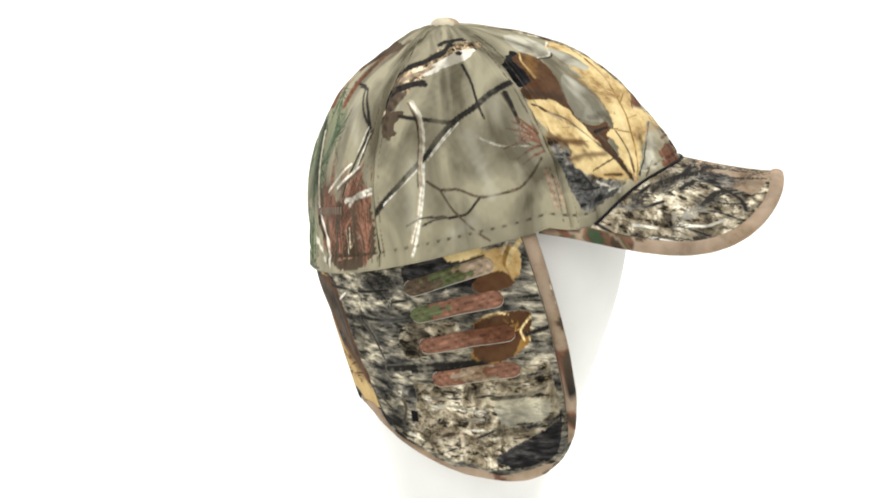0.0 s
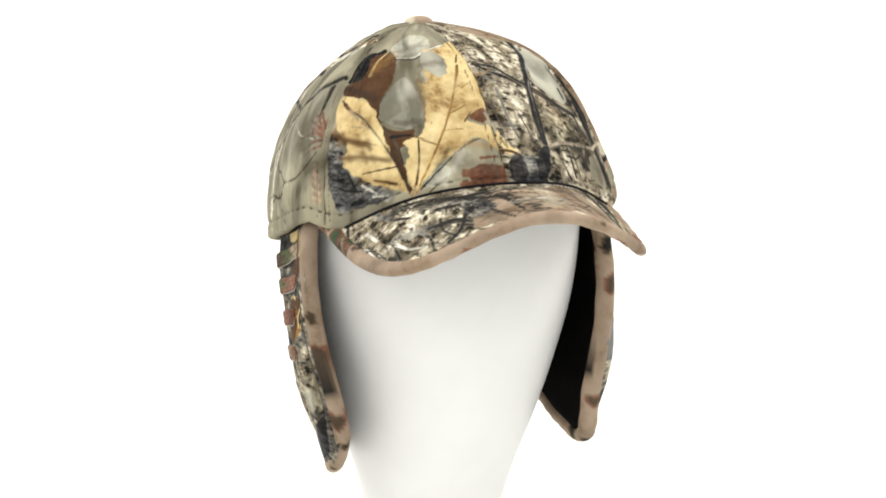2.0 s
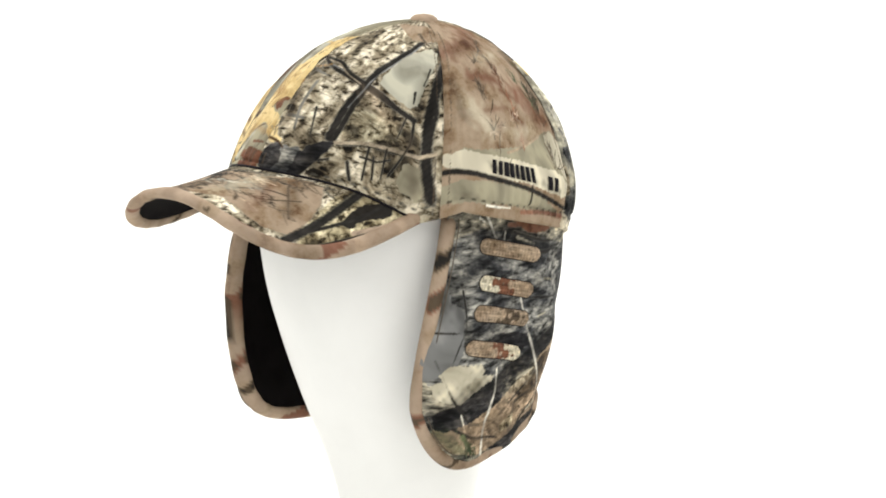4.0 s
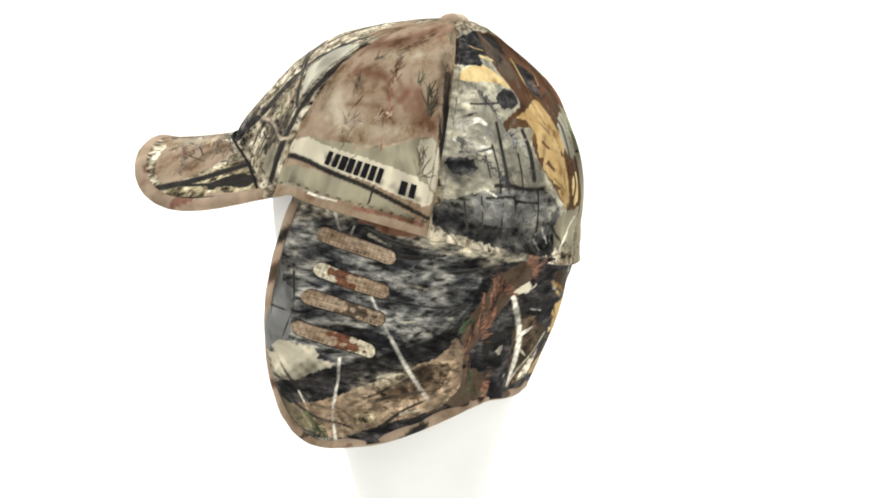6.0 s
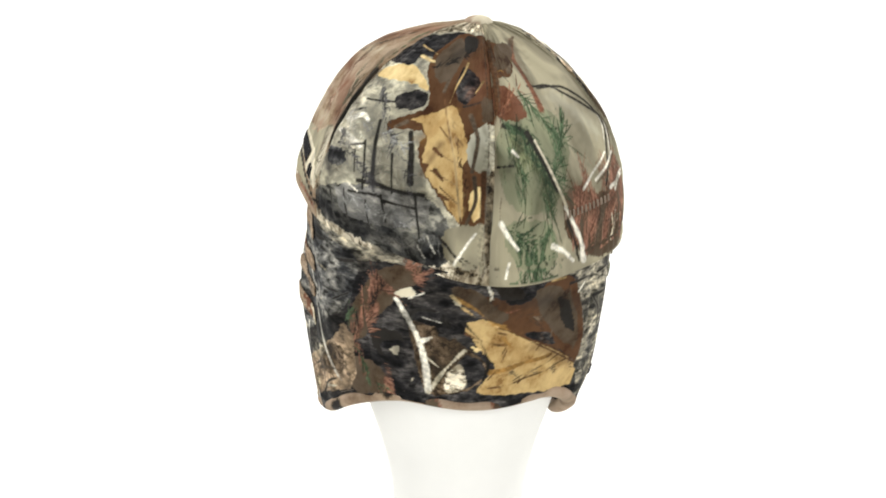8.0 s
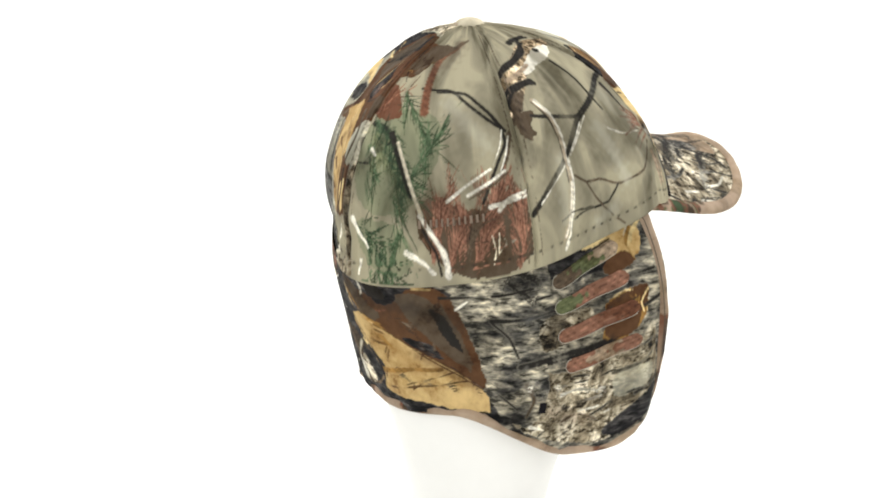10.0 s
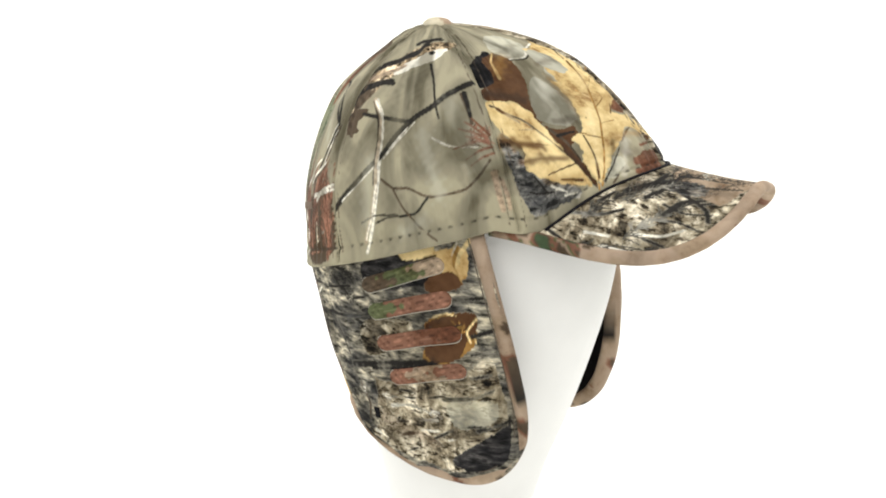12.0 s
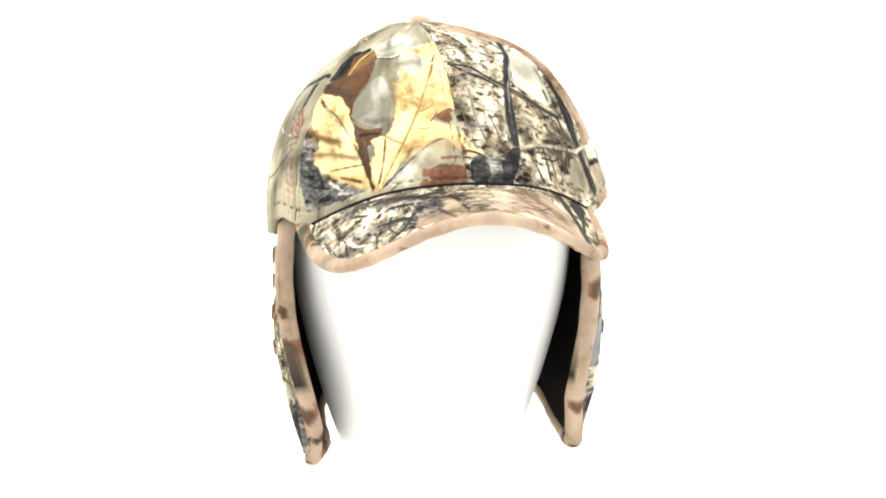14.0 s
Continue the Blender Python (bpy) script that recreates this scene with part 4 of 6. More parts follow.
    shade(DARK, 1.6, 0.6, [(70, 13.5), (104, 8.5)])
    shade(MUD, 2.0, 0.45, [(60, 4), (95, 3)])
    shade(WHITE, 4.0, 0.5, [(113, 37), (120, 25)])
    shade(DARKSLATE, 3.5, 0.7, [(109, 20), (117, 15)])
    shade(DARKSLATE, 4.0, 0.6, [(112, 4), (135, 3), (155, 3)])
    shade(DARKSLATE, 3.0, 0.5, [(133, 24), (136, 15)])
    shade(BROWN, 2.0, 0.6, [(152, 22), (157, 31)])
    shade(OCHRE, 2.5, 0.5, [(149, 31), (160, 41)])
    shade((0.72, 0.55, 0.28), 1.6, 0.5, [(158, 41), (164, 27), (167.5, 14)])
    shade(DARK, 4.0, 0.6, [(150, 62), (165, 72)])
    shade(RUST, 5.0, 0.5, [(171, 48), (176, 60)])
    shade(WHITE, 4.0, 0.3, [(6, 20), (5, 45)])
    shade(WHITE, 4.0, 0.3, [(12, 55), (20, 65)])
    shade(MUD, 3.0, 0.5, [(1, 30), (4, 18)])
    shade(DARK, 3.0, 0.6, [(12, 15), (15, 5)])
    shade(TANBROWN, 4.0, 0.4, [(26, 36), (35, 25)])
    shade(MUD, 3.0, 0.5, [(42, 22), (45, 8)])


def flap_motifs(fill, stroke, spray, shade):
    """Places: bearing in degrees and height in mm."""
    fill(GREY, SLATE, [(180.5, -45.7), (250.4, -25.3), (298.9, 0.8), (317.5, -122.5), (292.6, -142.1), (260.4, -137.6), (177.9, -139.7), (180.4, -71.7)])
    fill(GREY, BARK, [(242.8, -86.1), (260.1, -92.1), (288.9, -78.8), (297.5, -66.6), (303.3, -97.3), (302.1, -126.2), (285, -139.7), (260.4, -132.5), (240.3, -121.8), (233.8, -101.5)])
    fill(GREY, BARK, [(248, -58), (269.7, -52.8), (271.9, -62.1), (260, -74.8), (247.5, -78.9)])
    fill(TANLEAF, LEAF, [(263.4, -25.8), (273, -19.4), (280.4, -16.4), (289.8, -12), (290.4, -25.3), (287.6, -33.4), (280.7, -34.4), (276.9, -28.4), (269.2, -27.7)])
    stroke(DARK, 1.3, 0.8, [(263.5, -28.2), (271.1, -23.8), (278.6, -19.4)])
    stroke(YELLOW, 1.0, 0.6, [(285.6, -13.4), (287.4, -20.9), (285, -28.4)])
    stroke(OCHRE, 1.6, 1.0, [(277, -32.9), (284.2, -34.3), (289.2, -28.3)])
    fill(OCHRE, LEAF, [(275.6, -52.8), (284.5, -47.1), (291.5, -47.9), (293.8, -58.7), (290.5, -67.9), (281.9, -76.8), (274.7, -75.2), (275.9, -65.1)])
    stroke(YELLOW, 0.9, 0.6, [(286.4, -52.5), (291.3, -49.5), (293, -61.8)])
    stroke(BROWN, 0.6, 0.5, [(276, -68.2), (283.2, -61.8), (289.8, -55.5)])
    fill(BROWN, LEAF, [(193.2, -47.9), (212.2, -46.9), (224.3, -63.8), (233.8, -81.5), (234.2, -103), (229.3, -90.1), (205.5, -80.7), (190.9, -68.3)])
    fill(TANLEAF, LEAF, [(179.4, -82.2), (199.2, -84.7), (223, -87.9), (232.7, -98.4), (232.9, -112.6), (202.5, -118.9), (185.7, -114.2), (179, -99)])
    stroke(BROWN, 0.6, 0.5, [(184.7, -92), (211.2, -88.3), (230.8, -100.7)])
    stroke(BROWN, 0.5, 0.4, [(203.6, -90.7), (199.7, -108.9)])
    stroke(BROWN, 0.5, 0.4, [(221.8, -93.3), (209.4, -116.1)])
    stroke(DARK, 1.8, 1.5, [(235.8, -82.6), (255.9, -84.6), (276.3, -77.7), (285.2, -69.5)])
    stroke(DARK, 1.4, 1.0, [(250.1, -53.1), (269.6, -46.6), (287.7, -38.8)])
    stroke(DARK, 1.2, 1.0, [(293.1, -57.1), (297.9, -53.5)])
    fill(DARKSLATE, SLATE, [(283.6, -131.8), (291.1, -122.1), (300.6, -108), (304.5, -102.4), (304.2, -126.7), (293.9, -137)])
    fill(PALEGREY, PALEBARK, [(281.8, -96.5), (299.5, -90.3), (300.7, -103.2), (287.1, -113)])
    stroke(DARK, 0.8, 0.7, [(284.4, -94.8), (291.2, -93), (299.2, -85.5)])
    stroke(DARK, 0.9, 0.9, [(287.4, -81.9), (298.9, -77.7)])
    stroke(DARK, 1.0, 0.8, [(269.6, -125.1), (278, -119.6), (287, -110.7), (300.4, -104.8)])
    stroke(DARK, 0.8, 0.8, [(253.1, -128), (260.3, -113.9), (262.5, -110.5)])
    stroke(DARK, 0.6, 0.6, [(260.2, -99), (270.9, -97), (282.6, -93.2)])
    stroke(MUD, 1.2, 1.0, [(262.6, -120.4), (271.6, -118.3), (280.2, -122.7)])
    stroke(MUD, 1.0, 0.8, [(271.3, -110), (279.5, -108)])
    stroke(WHITE, 0.8, 0.6, [(213.6, -54.6), (224.3, -45.1)])
    stroke(WHITE, 0.6, 0.5, [(224.7, -61.1), (230.6, -69.2)])
    stroke(DARK, 0.35, 0.35, [(240.4, -80), (241, -99.7), (242.4, -124.7)])
    stroke(DARK, 0.35, 0.35, [(243.1, -79.5), (244, -99.1), (245.7, -123)])
    stroke(DARK, 0.35, 0.35, [(239.4, -100), (245.9, -118.9)])
    fill(DARKSLATE, SLATE, [(73.1, -49), (136.6, -31.7), (162.8, -34.9), (215, -39.1), (236.6, -71.4), (239, -127.4), (169.8, -118.4), (68.1, -144)])
    fill(GREY, SLATE, [(212.1, -38.4), (234.1, -27.4), (255.1, -91.2), (250.3, -124.1), (232.5, -115)])
    fill(MUD, (0.8, 0, 0), [(148.4, -63.7), (161.7, -68.3), (170.1, -77.7), (181.6, -91.7), (177.3, -105.7), (154.2, -112.6), (150.7, -93.8)])
    fill(DARK, LEAF, [(132.8, -70.1), (147.5, -73.8), (143.4, -91.5), (133.6, -86.7)])
    fill(MUD, LEAF, [(122.1, -69.7), (132.4, -47.2), (141.3, -34.9), (154.9, -32.2), (156.2, -39.8), (147.1, -50.6), (135.9, -66.1), (126.9, -83.3)])
    fill(MUD, LEAF, [(120.5, -88.5), (134.1, -93.3), (141.4, -109.8), (117.5, -115)])
    spray(RED, 150, 24, [(125.5, -82.1), (137.9, -46)])
    spray(RED, 130, 24, [(133.2, -66.7), (150.4, -35.3)])
    spray(RED, 110, 22, [(137.2, -52.6), (154.5, -39.5)])
    spray(RED, 130, 24, [(125.5, -82.1), (138.8, -109.5)])
    spray(GREEN, 26, 22, [(123.9, -82.5), (133.8, -107.1)])
    spray(GREEN, 18, 18, [(118.5, -80.8), (126.4, -61.9)])
    spray(DARK, 20, 20, [(126, -78.6), (140.4, -45.4)])
    fill(DARKSLATE, SLATE, [(157.7, -38.3), (170.4, -40.7), (178.7, -60.4), (174.4, -71.4), (162.5, -75.7), (157.6, -62.1)])
    fill(DARKSLATE, SLATE, [(135.7, -79.5), (147.2, -77.3), (150.4, -97.3), (144.5, -105.1), (138.2, -92.5)])
    fill(PALE, SOFT, [(144.4, -49.5), (150.9, -45), (154.3, -50), (147, -52.3)])
    stroke(WHITE, 1.0, 0.5, [(150.5, -51.6), (156.1, -48.4)])
    stroke(WHITE, 1.4, 1.8, [(145.6, -54.2), (148.3, -64.3), (152.6, -76.4), (154.5, -93.2), (155.1, -107.9)])
    stroke(WHITE, 1.0, 0.6, [(153.2, -77), (159.7, -72.6)])
    stroke(PALE, 1.2, 1.0, [(155, -108.9), (161.6, -95.8), (169, -83)])
    stroke(PALE, 0.7, 0.5, [(155, -86.3), (164.1, -95.6)])
    stroke(DARK, 0.8, 0.6, [(156.7, -107), (162.8, -96.4)])
    fill(PALE, SOFT, [(139.7, -83.7), (144.5, -80.4), (143.2, -88.2)])
    stroke(PALE, 1.0, 0.6, [(144.1, -108.7), (148.9, -100.3)])
    fill(BROWN, LEAF, [(170.3, -47.3), (181.9, -50.4), (191.5, -56.4), (202.4, -41.4), (214.2, -42.2), (223.6, -67.8), (230.5, -100.5), (218.4, -89), (200.5, -80.1), (187.2, -71.2), (178.3, -61.1)])
    fill(DARKSLATE, SLATE, [(181.7, -45.4), (191.6, -44.6), (193.4, -53.2), (186.2, -55.8)])
    fill(DARKSLATE, SLATE, [(193.1, -72), (207.8, -74.6), (212.8, -84.3), (200.4, -79.4)])
    fill(PALE, SOFT, [(166, -50.3), (168.7, -50.7), (169.3, -55.7), (166.7, -54.2)])
    stroke(WHITE, 0.9, 0.5, [(177.8, -42), (180, -51)])
    stroke(MUD, 1.2, 0.8, [(202.4, -49.7), (208, -67.8), (208.6, -78.2)])
    fill(TANLEAF, LEAF, [(169.2, -64.8), (178.3, -61.5), (187.2, -71.2), (200.5, -80.1), (214.9, -87.2), (230.7, -101.2), (230.6, -115.2), (203.1, -111.4), (176.2, -110), (178.5, -102.9), (184.5, -92.6), (176.7, -81.7)])
    stroke(BROWN, 1.2, 0.8, [(171.2, -70.8), (183.2, -78.5), (200.5, -80.1)])
    stroke(OCHRE, 2.0, 1.2, [(181.8, -95.2), (194.2, -93.1), (210.8, -89.1)])
    stroke(BROWN, 0.8, 0.6, [(182.4, -106), (201.2, -101.4), (221.5, -94.8)])
    stroke(BROWN, 0.6, 0.5, [(195.7, -104), (206, -95.2)])
    stroke(OCHRE, 1.4, 0.8, [(185.2, -74.4), (193.3, -85.9)])
    fill(YELLOW, LEAF, [(172.7, -78.3), (177.8, -80.3), (175, -82.7)])
    fill(DARKSLATE, SLATE, [(170.1, -82.9), (178, -88), (180.6, -96.9), (173.6, -105.7), (163.6, -106.2)])
    fill(GREY, BARK, [(162.9, -95.7), (170.1, -88.1), (172.9, -105.7), (162.2, -109.9)])
    stroke(WHITE, 0.9, 0.5, [(217.9, -53), (224, -46.1)])
    stroke(DARK, 0.6, 0.6, [(230.5, -97), (242.1, -110.9)])
    fill(SLATEGREY, SLATE, [(45.2, -47.5), (62, -4.7), (110.7, -22.8), (132.1, -32), (124.9, -60.3), (106.4, -80.3), (74.4, -91.4), (45.8, -86.7)])
    fill(SLATEGREY, SOFT, [(45.3, -54.1), (63, -42.1), (62.4, -80.8), (45.8, -86.8)])
    fill(PALE, SOFT, [(51.2, -86.2), (70.5, -86.2), (78.6, -89.2), (62.7, -99.4), (54.2, -97.2)])
    fill(TANBROWN, (0.6, 0, 0), [(50.8, -114.7), (74.4, -91.4), (106.4, -80.3), (125.2, -70.1), (124.1, -110), (91.2, -123.8), (74.3, -134.8), (59.3, -128.2)])
    fill(MUD, (0.8, 0, 0), [(82.7, -96.8), (110.7, -86.3), (121.3, -86.2), (115.1, -106), (96.7, -107.9)])
    fill(DARKSLATE, SLATE, [(52.7, -103.8), (62.7, -99.4), (74.4, -91.4), (104.3, -77.9), (120.9, -64), (118.7, -80.2), (92.2, -97), (69.4, -112.1), (54.8, -116.4)])
    fill(DARKSLATE, SLATE, [(75, -65.5), (92.8, -69.4), (102, -74.4), (87.8, -83), (76.8, -78.1)])
    stroke(DARK, 1.4, 1.2, [(106.7, -32.6), (118.6, -36.3), (128.2, -34.9)])
    stroke(DARK, 0.9, 0.7, [(93, -50.3), (110.8, -54.2), (120.8, -55.3)])
    stroke(DARK, 1.6, 1.0, [(93.1, -25.3), (106.6, -28), (116.6, -26.1)])
    stroke(RED, 1.4, 1.0, [(85.8, -9.3), (102.3, -11.6), (109.7, -12.2)])
    fill(RED, LEAF, [(85.6, -4.8), (97.8, -5.5), (109.1, -9.2), (106.7, -17.1), (95.4, -15.7)])
    stroke(PALE, 1.0, 0.7, [(89.4, -16.6), (97.8, -21.5)])
    stroke(WHITE, 0.7, 0.6, [(90.2, -47.5), (93, -58.2), (97.5, -71.8)])
    stroke(WHITE, 1.1, 1.2, [(97.5, -71.8), (104.1, -90.3), (111.7, -107.8), (116.2, -111.4)])
    stroke(WHITE, 0.9, 0.9, [(78.7, -85.9), (77.9, -99.1), (74.4, -117.9), (74.7, -134.7)])
    stroke(WHITE, 0.9, 0.5, [(81.4, -26.9), (84.2, -35.9)])
    stroke(WHITE, 1.0, 0.7, [(74.3, 0.1), (78.6, -16.4)])
    stroke(WHITE, 0.8, 0.6, [(81.7, -20.6), (83.5, -12.7)])
    fill(PALE, BARK, [(81.9, -118.4), (90.4, -113.8), (91.4, -120.4), (84, -123.2)])
    stroke(DARK, 1.0, 0.8, [(91.8, -108.6), (103.9, -103.5), (115, -102.7)])
    stroke(DARK, 1.0, 0.8, [(93.7, -123.4), (103.8, -111.8), (115.1, -106)])
    spray(GREEN, 24, 14, [(60.6, -114.3), (71.3, -131.9)])
    stroke(DARK, 1.2, 0.8, [(60.6, -114.3), (68.8, -122.3), (81.5, -125.2)])
    stroke(WHITE, 0.6, 0.4, [(63.3, -106.9), (65.1, -114.7)])
    fill(SLATEGREY, SOFT, [(51.4, -35.4), (58.6, -33.4), (58.9, -69.4), (50.8, -74.2)])
    fill(PALE, SOFT, [(53.4, -77.5), (74.2, -80.5), (63.9, -100.4), (59.5, -100.5)])
    stroke(DARK, 1.2, 0.8, [(53.4, -74.4), (59.4, -97.3), (66.9, -112.6)])
    stroke(DARK, 1.0, 0.8, [(212.2, -46.9), (229.4, -45.4), (244.6, -41.1)])
    stroke(DARK, 0.9, 0.7, [(246.3, -47.2), (256, -43.5)])
    stroke(DARK, 0.8, 0.8, [(228.1, -56.9), (237, -67.7), (240.8, -79.9)])
    stroke(WHITE, 0.5, 0.5, [(263.5, -34.3), (269.4, -35.9), (280.6, -29.9)])
    stroke(OLIVE, 1.2, 0.8, [(255, -48.2), (261.7, -46.6), (265.7, -48.1)])
    stroke(DARK, 0.8, 0.7, [(291.8, -67.9), (298.3, -65.2), (300.3, -62.3)])
    stroke(DARK, 0.7, 0.6, [(288.7, -72.5), (290, -83.5)])
    stroke(DARK, 0.8, 0.7, [(264.4, -94), (276.9, -92.9)])
    stroke(MUD, 1.4, 0.8, [(244.6, -95.6), (248.9, -104.9), (246.1, -115.5)])
    stroke(MUD, 1.0, 0.7, [(277.2, -101.6), (281.3, -106.2)])
    stroke(DARK, 0.7, 0.6, [(255.7, -114.2), (264.8, -112), (271.5, -115)])
    stroke(DARK, 0.7, 0.6, [(262.8, -130.5), (271.9, -126.6), (278.5, -129.5)])
    stroke(WHITE, 1.2, 0.8, [(260.2, -103.9), (268.9, -101.9), (275.3, -103.3)])
    stroke(WHITE, 1.2, 0.8, [(271.5, -116.6), (279.8, -114.5)])
    stroke(WHITE, 1.2, 0.8, [(248.3, -121.8), (255.6, -124.3)])
    stroke(WHITE, 1.0, 0.6, [(283.8, -119.1), (290.7, -115.5)])
    stroke(RUST, 1.4, 0.6, [(184.4, -60.7), (190.6, -57.9)])
    stroke(OCHRE, 1.2, 0.6, [(180.5, -65.6), (187, -67.7)])
    stroke(MUD, 2.0, 1.0, [(211.9, -51.7), (219.4, -73.7), (223, -88.2)])
    stroke(TANLEAF, 0.9, 0.5, [(202.7, -43.1), (208.9, -42.7)])
    stroke(DARK, 1.4, 0.8, [(148.4, -63.7), (153.4, -57.8), (159.9, -58.4)])
    stroke(WHITE, 0.7, 0.4, [(155.3, -62.5), (161.8, -64.9)])
    stroke(DARK, 1.0, 0.8, [(176.6, -75.8), (170.2, -74.3)])
    stroke(PALE, 0.5, 0.4, [(179.8, -47), (179, -52)])
    stroke(DARK, 0.8, 0.6, [(62.9, -39), (64, -57.8), (57.6, -82.2)])
    stroke(DARK, 0.6, 0.5, [(49.6, -58.9), (63, -61.3)])
    stroke(PALE, 0.7, 0.5, [(104.5, -42.3), (114.8, -46)])
    stroke(PALE, 0.6, 0.5, [(97.6, -65.4), (110.8, -60.5)])
    stroke(DARK, 1.0, 0.7, [(106.5, -70.6), (114.8, -60.2), (124.7, -53.8)])
    stroke(DARK, 1.0, 0.8, [(88.1, -13.7), (102.3, -20.8), (110.7, -22.8)])
    stroke(WHITE, 0.7, 0.4, [(71.3, -3.3), (74.5, -6.6)])
    stroke(DARK, 0.8, 0.6, [(82.2, -110.1), (91.9, -105.3), (104.1, -93.6)])
    stroke(DARK, 0.7, 0.5, [(103.6, -120.3), (115.1, -112.8)])
    stroke(PALE, 0.9, 0.6, [(92.3, -95.3), (101.8, -92.2)])
    stroke(PALE, 0.8, 0.5, [(101.3, -115.5), (110.6, -112.9)])
    stroke(OLIVE, 1.6, 1.0, [(64.7, -119.9), (68.4, -127.4)])
    fill(DARKSLATE, SLATE, [(248.9, -26.4), (262.3, -20.5), (273.8, -22.7), (279.6, -32.6), (264.1, -39.4), (251.3, -39)])
    fill(YELLOW, LEAF, [(263.1, -20.4), (268, -16.8), (277.5, -14.4), (277.9, -17.9), (273.8, -21.8), (266.1, -24.2)])
    fill(BROWN, LEAF, [(274.8, -33), (277.7, -29.8), (284.9, -26.1), (287.4, -28.7), (289.2, -33), (283.2, -37.5), (275.5, -39)])
    stroke(OCHRE, 1.4, 1.0, [(286.4, -14.1), (284.8, -23.1), (288.3, -31.6)])
    stroke(YELLOW, 1.5, 0.8, [(290.7, -9.4), (287.3, -17), (285.4, -26.6)])
    stroke(PALE, 0.7, 0.5, [(286.4, -11.2), (283.9, -20.3)])
    fill(BROWN, LEAF, [(275, -55.5), (283.4, -48.6), (292.7, -45.1), (293.6, -53.1), (290.4, -61.3), (287.6, -72.7), (276.3, -75.7)])
    stroke(YELLOW, 0.9, 0.5, [(292.8, -49), (290, -55.9), (291.4, -61.2)])
    stroke(YELLOW, 0.7, 0.5, [(289.8, -70.6), (286.4, -72.9)])
    stroke(YELLOW, 0.7, 0.4, [(278.8, -50.7), (283.4, -47.7), (286.9, -48.4)])
    spray(OCHRE, 40, 10, [(278.1, -69.2), (290.2, -50.8)])
    spray(DARK, 20, 10, [(277.9, -56.9), (291.8, -52)])
    stroke(DARK, 1.5, 1.0, [(292, -58.1), (297.4, -54.7)])
    stroke(DARK, 1.4, 1.0, [(230.5, -59), (247.1, -57.1), (255.8, -53.2)])
    stroke(DARK, 2.0, 2.0, [(241.9, -85.3), (259.2, -80.1), (276.1, -75.7)])
    stroke(DARK, 1.4, 1.0, [(285, -40.9), (291.6, -38.6), (294.8, -37.5)])
    stroke(DARK, 1.0, 0.8, [(282.3, -95.2), (288.6, -92.4), (293.6, -90.8)])
    stroke(DARK, 1.2, 1.0, [(294.2, -110), (298.9, -106.4), (303.8, -102.5)])
    spray(DARK, 60, 10, [(296.9, -116.8), (303.1, -105.6)])
    spray(DARK, 40, 12, [(234.4, -35.7), (247.5, -51.4)])
    spray(DARK, 40, 12, [(232.4, -29.9), (246.3, -36.1)])
    spray(DARK, 25, 8, [(239.5, -101.8), (288, -103.7)])
    spray(WHITE, 40, 7, [(243.4, -97.4), (288, -105.2)])
    spray(DARK, 60, 12, [(160.1, -44.8), (166, -78)])
    fill(DARK, LEAF, [(179.1, -42.4), (186, -42.4), (191.7, -46.6), (191.2, -52.2), (183.6, -51.8)])
    spray(DARK, 40, 14, [(175.6, -50.7), (215.4, -81.4)])
    spray(MUD, 60, 14, [(180.1, -61), (215, -67.6)])
    spray(BROWN, 40, 14, [(169.9, -54.1), (205.1, -79)])
    spray(MUD, 50, 12, [(182.7, -95.9), (224.8, -101.1)])
    stroke(BROWN, 0.6, 0.6, [(172.9, -56.3), (182.7, -68), (201.1, -78.8), (228.5, -97.2)])
    stroke(BROWN, 0.6, 0.5, [(181.1, -106.5), (200, -98.9), (216.2, -90.2)])
    stroke(BROWN, 0.5, 0.4, [(188.2, -77.4), (182.4, -92.4)])
    stroke(DARK, 1.2, 0.8, [(170.1, -64.2), (176.6, -74.4), (181, -90.5), (178.4, -106.3)])
    spray(DARK, 40, 12, [(138.6, -77.8), (149.6, -49.5)])
    stroke(WHITE, 1.5, 1.1, [(145, -53.5), (148.9, -62.9), (154.1, -80.1), (155.9, -96.1), (155.9, -107.4)])
    stroke(WHITE, 1.0, 0.7, [(154.4, -77.7), (160.6, -71.5)])
    stroke(PALE, 1.2, 0.9, [(170.8, -81.3), (163.6, -92), (157.2, -106.5)])
    stroke(MUD, 0.5, 0.4, [(144.3, -55.3), (147.9, -64.6), (152.9, -80.9), (154.7, -98)])
    fill(MUD, LEAF, [(165, -42.7), (175.5, -45.7), (180.9, -56), (187.8, -61.8), (182.7, -67.3), (173.9, -56.7), (167.9, -52.5)])
    fill(MUD, LEAF, [(194.2, -47.7), (205.2, -45), (218.4, -61.6), (225.4, -89.1), (213.6, -81), (200.6, -64.2)])
    fill(DARK, LEAF, [(206.7, -52), (214, -57.1), (221.8, -79.5), (213.6, -72.4)])
    spray(BROWN, 40, 10, [(201.2, -74.7), (212.3, -50)])
    stroke(OCHRE, 1.4, 0.8, [(167.5, -50.8), (173.9, -55.7), (180.4, -65.1)])
    stroke(YELLOW, 1.0, 0.6, [(166, -49.3), (168.9, -53.4)])
    stroke(OCHRE, 1.0, 0.7, [(176, -60.8), (187.5, -70.3), (195.9, -77)])
    stroke(BROWN, 0.7, 0.5, [(180.7, -69.5), (199.1, -79.4), (227.7, -98.4)])
    stroke(BROWN, 0.5, 0.4, [(189.3, -75.8), (184.9, -92.7), (178.4, -106.3)])
    stroke(BROWN, 0.5, 0.4, [(202.8, -82.6), (196.8, -98.2)])
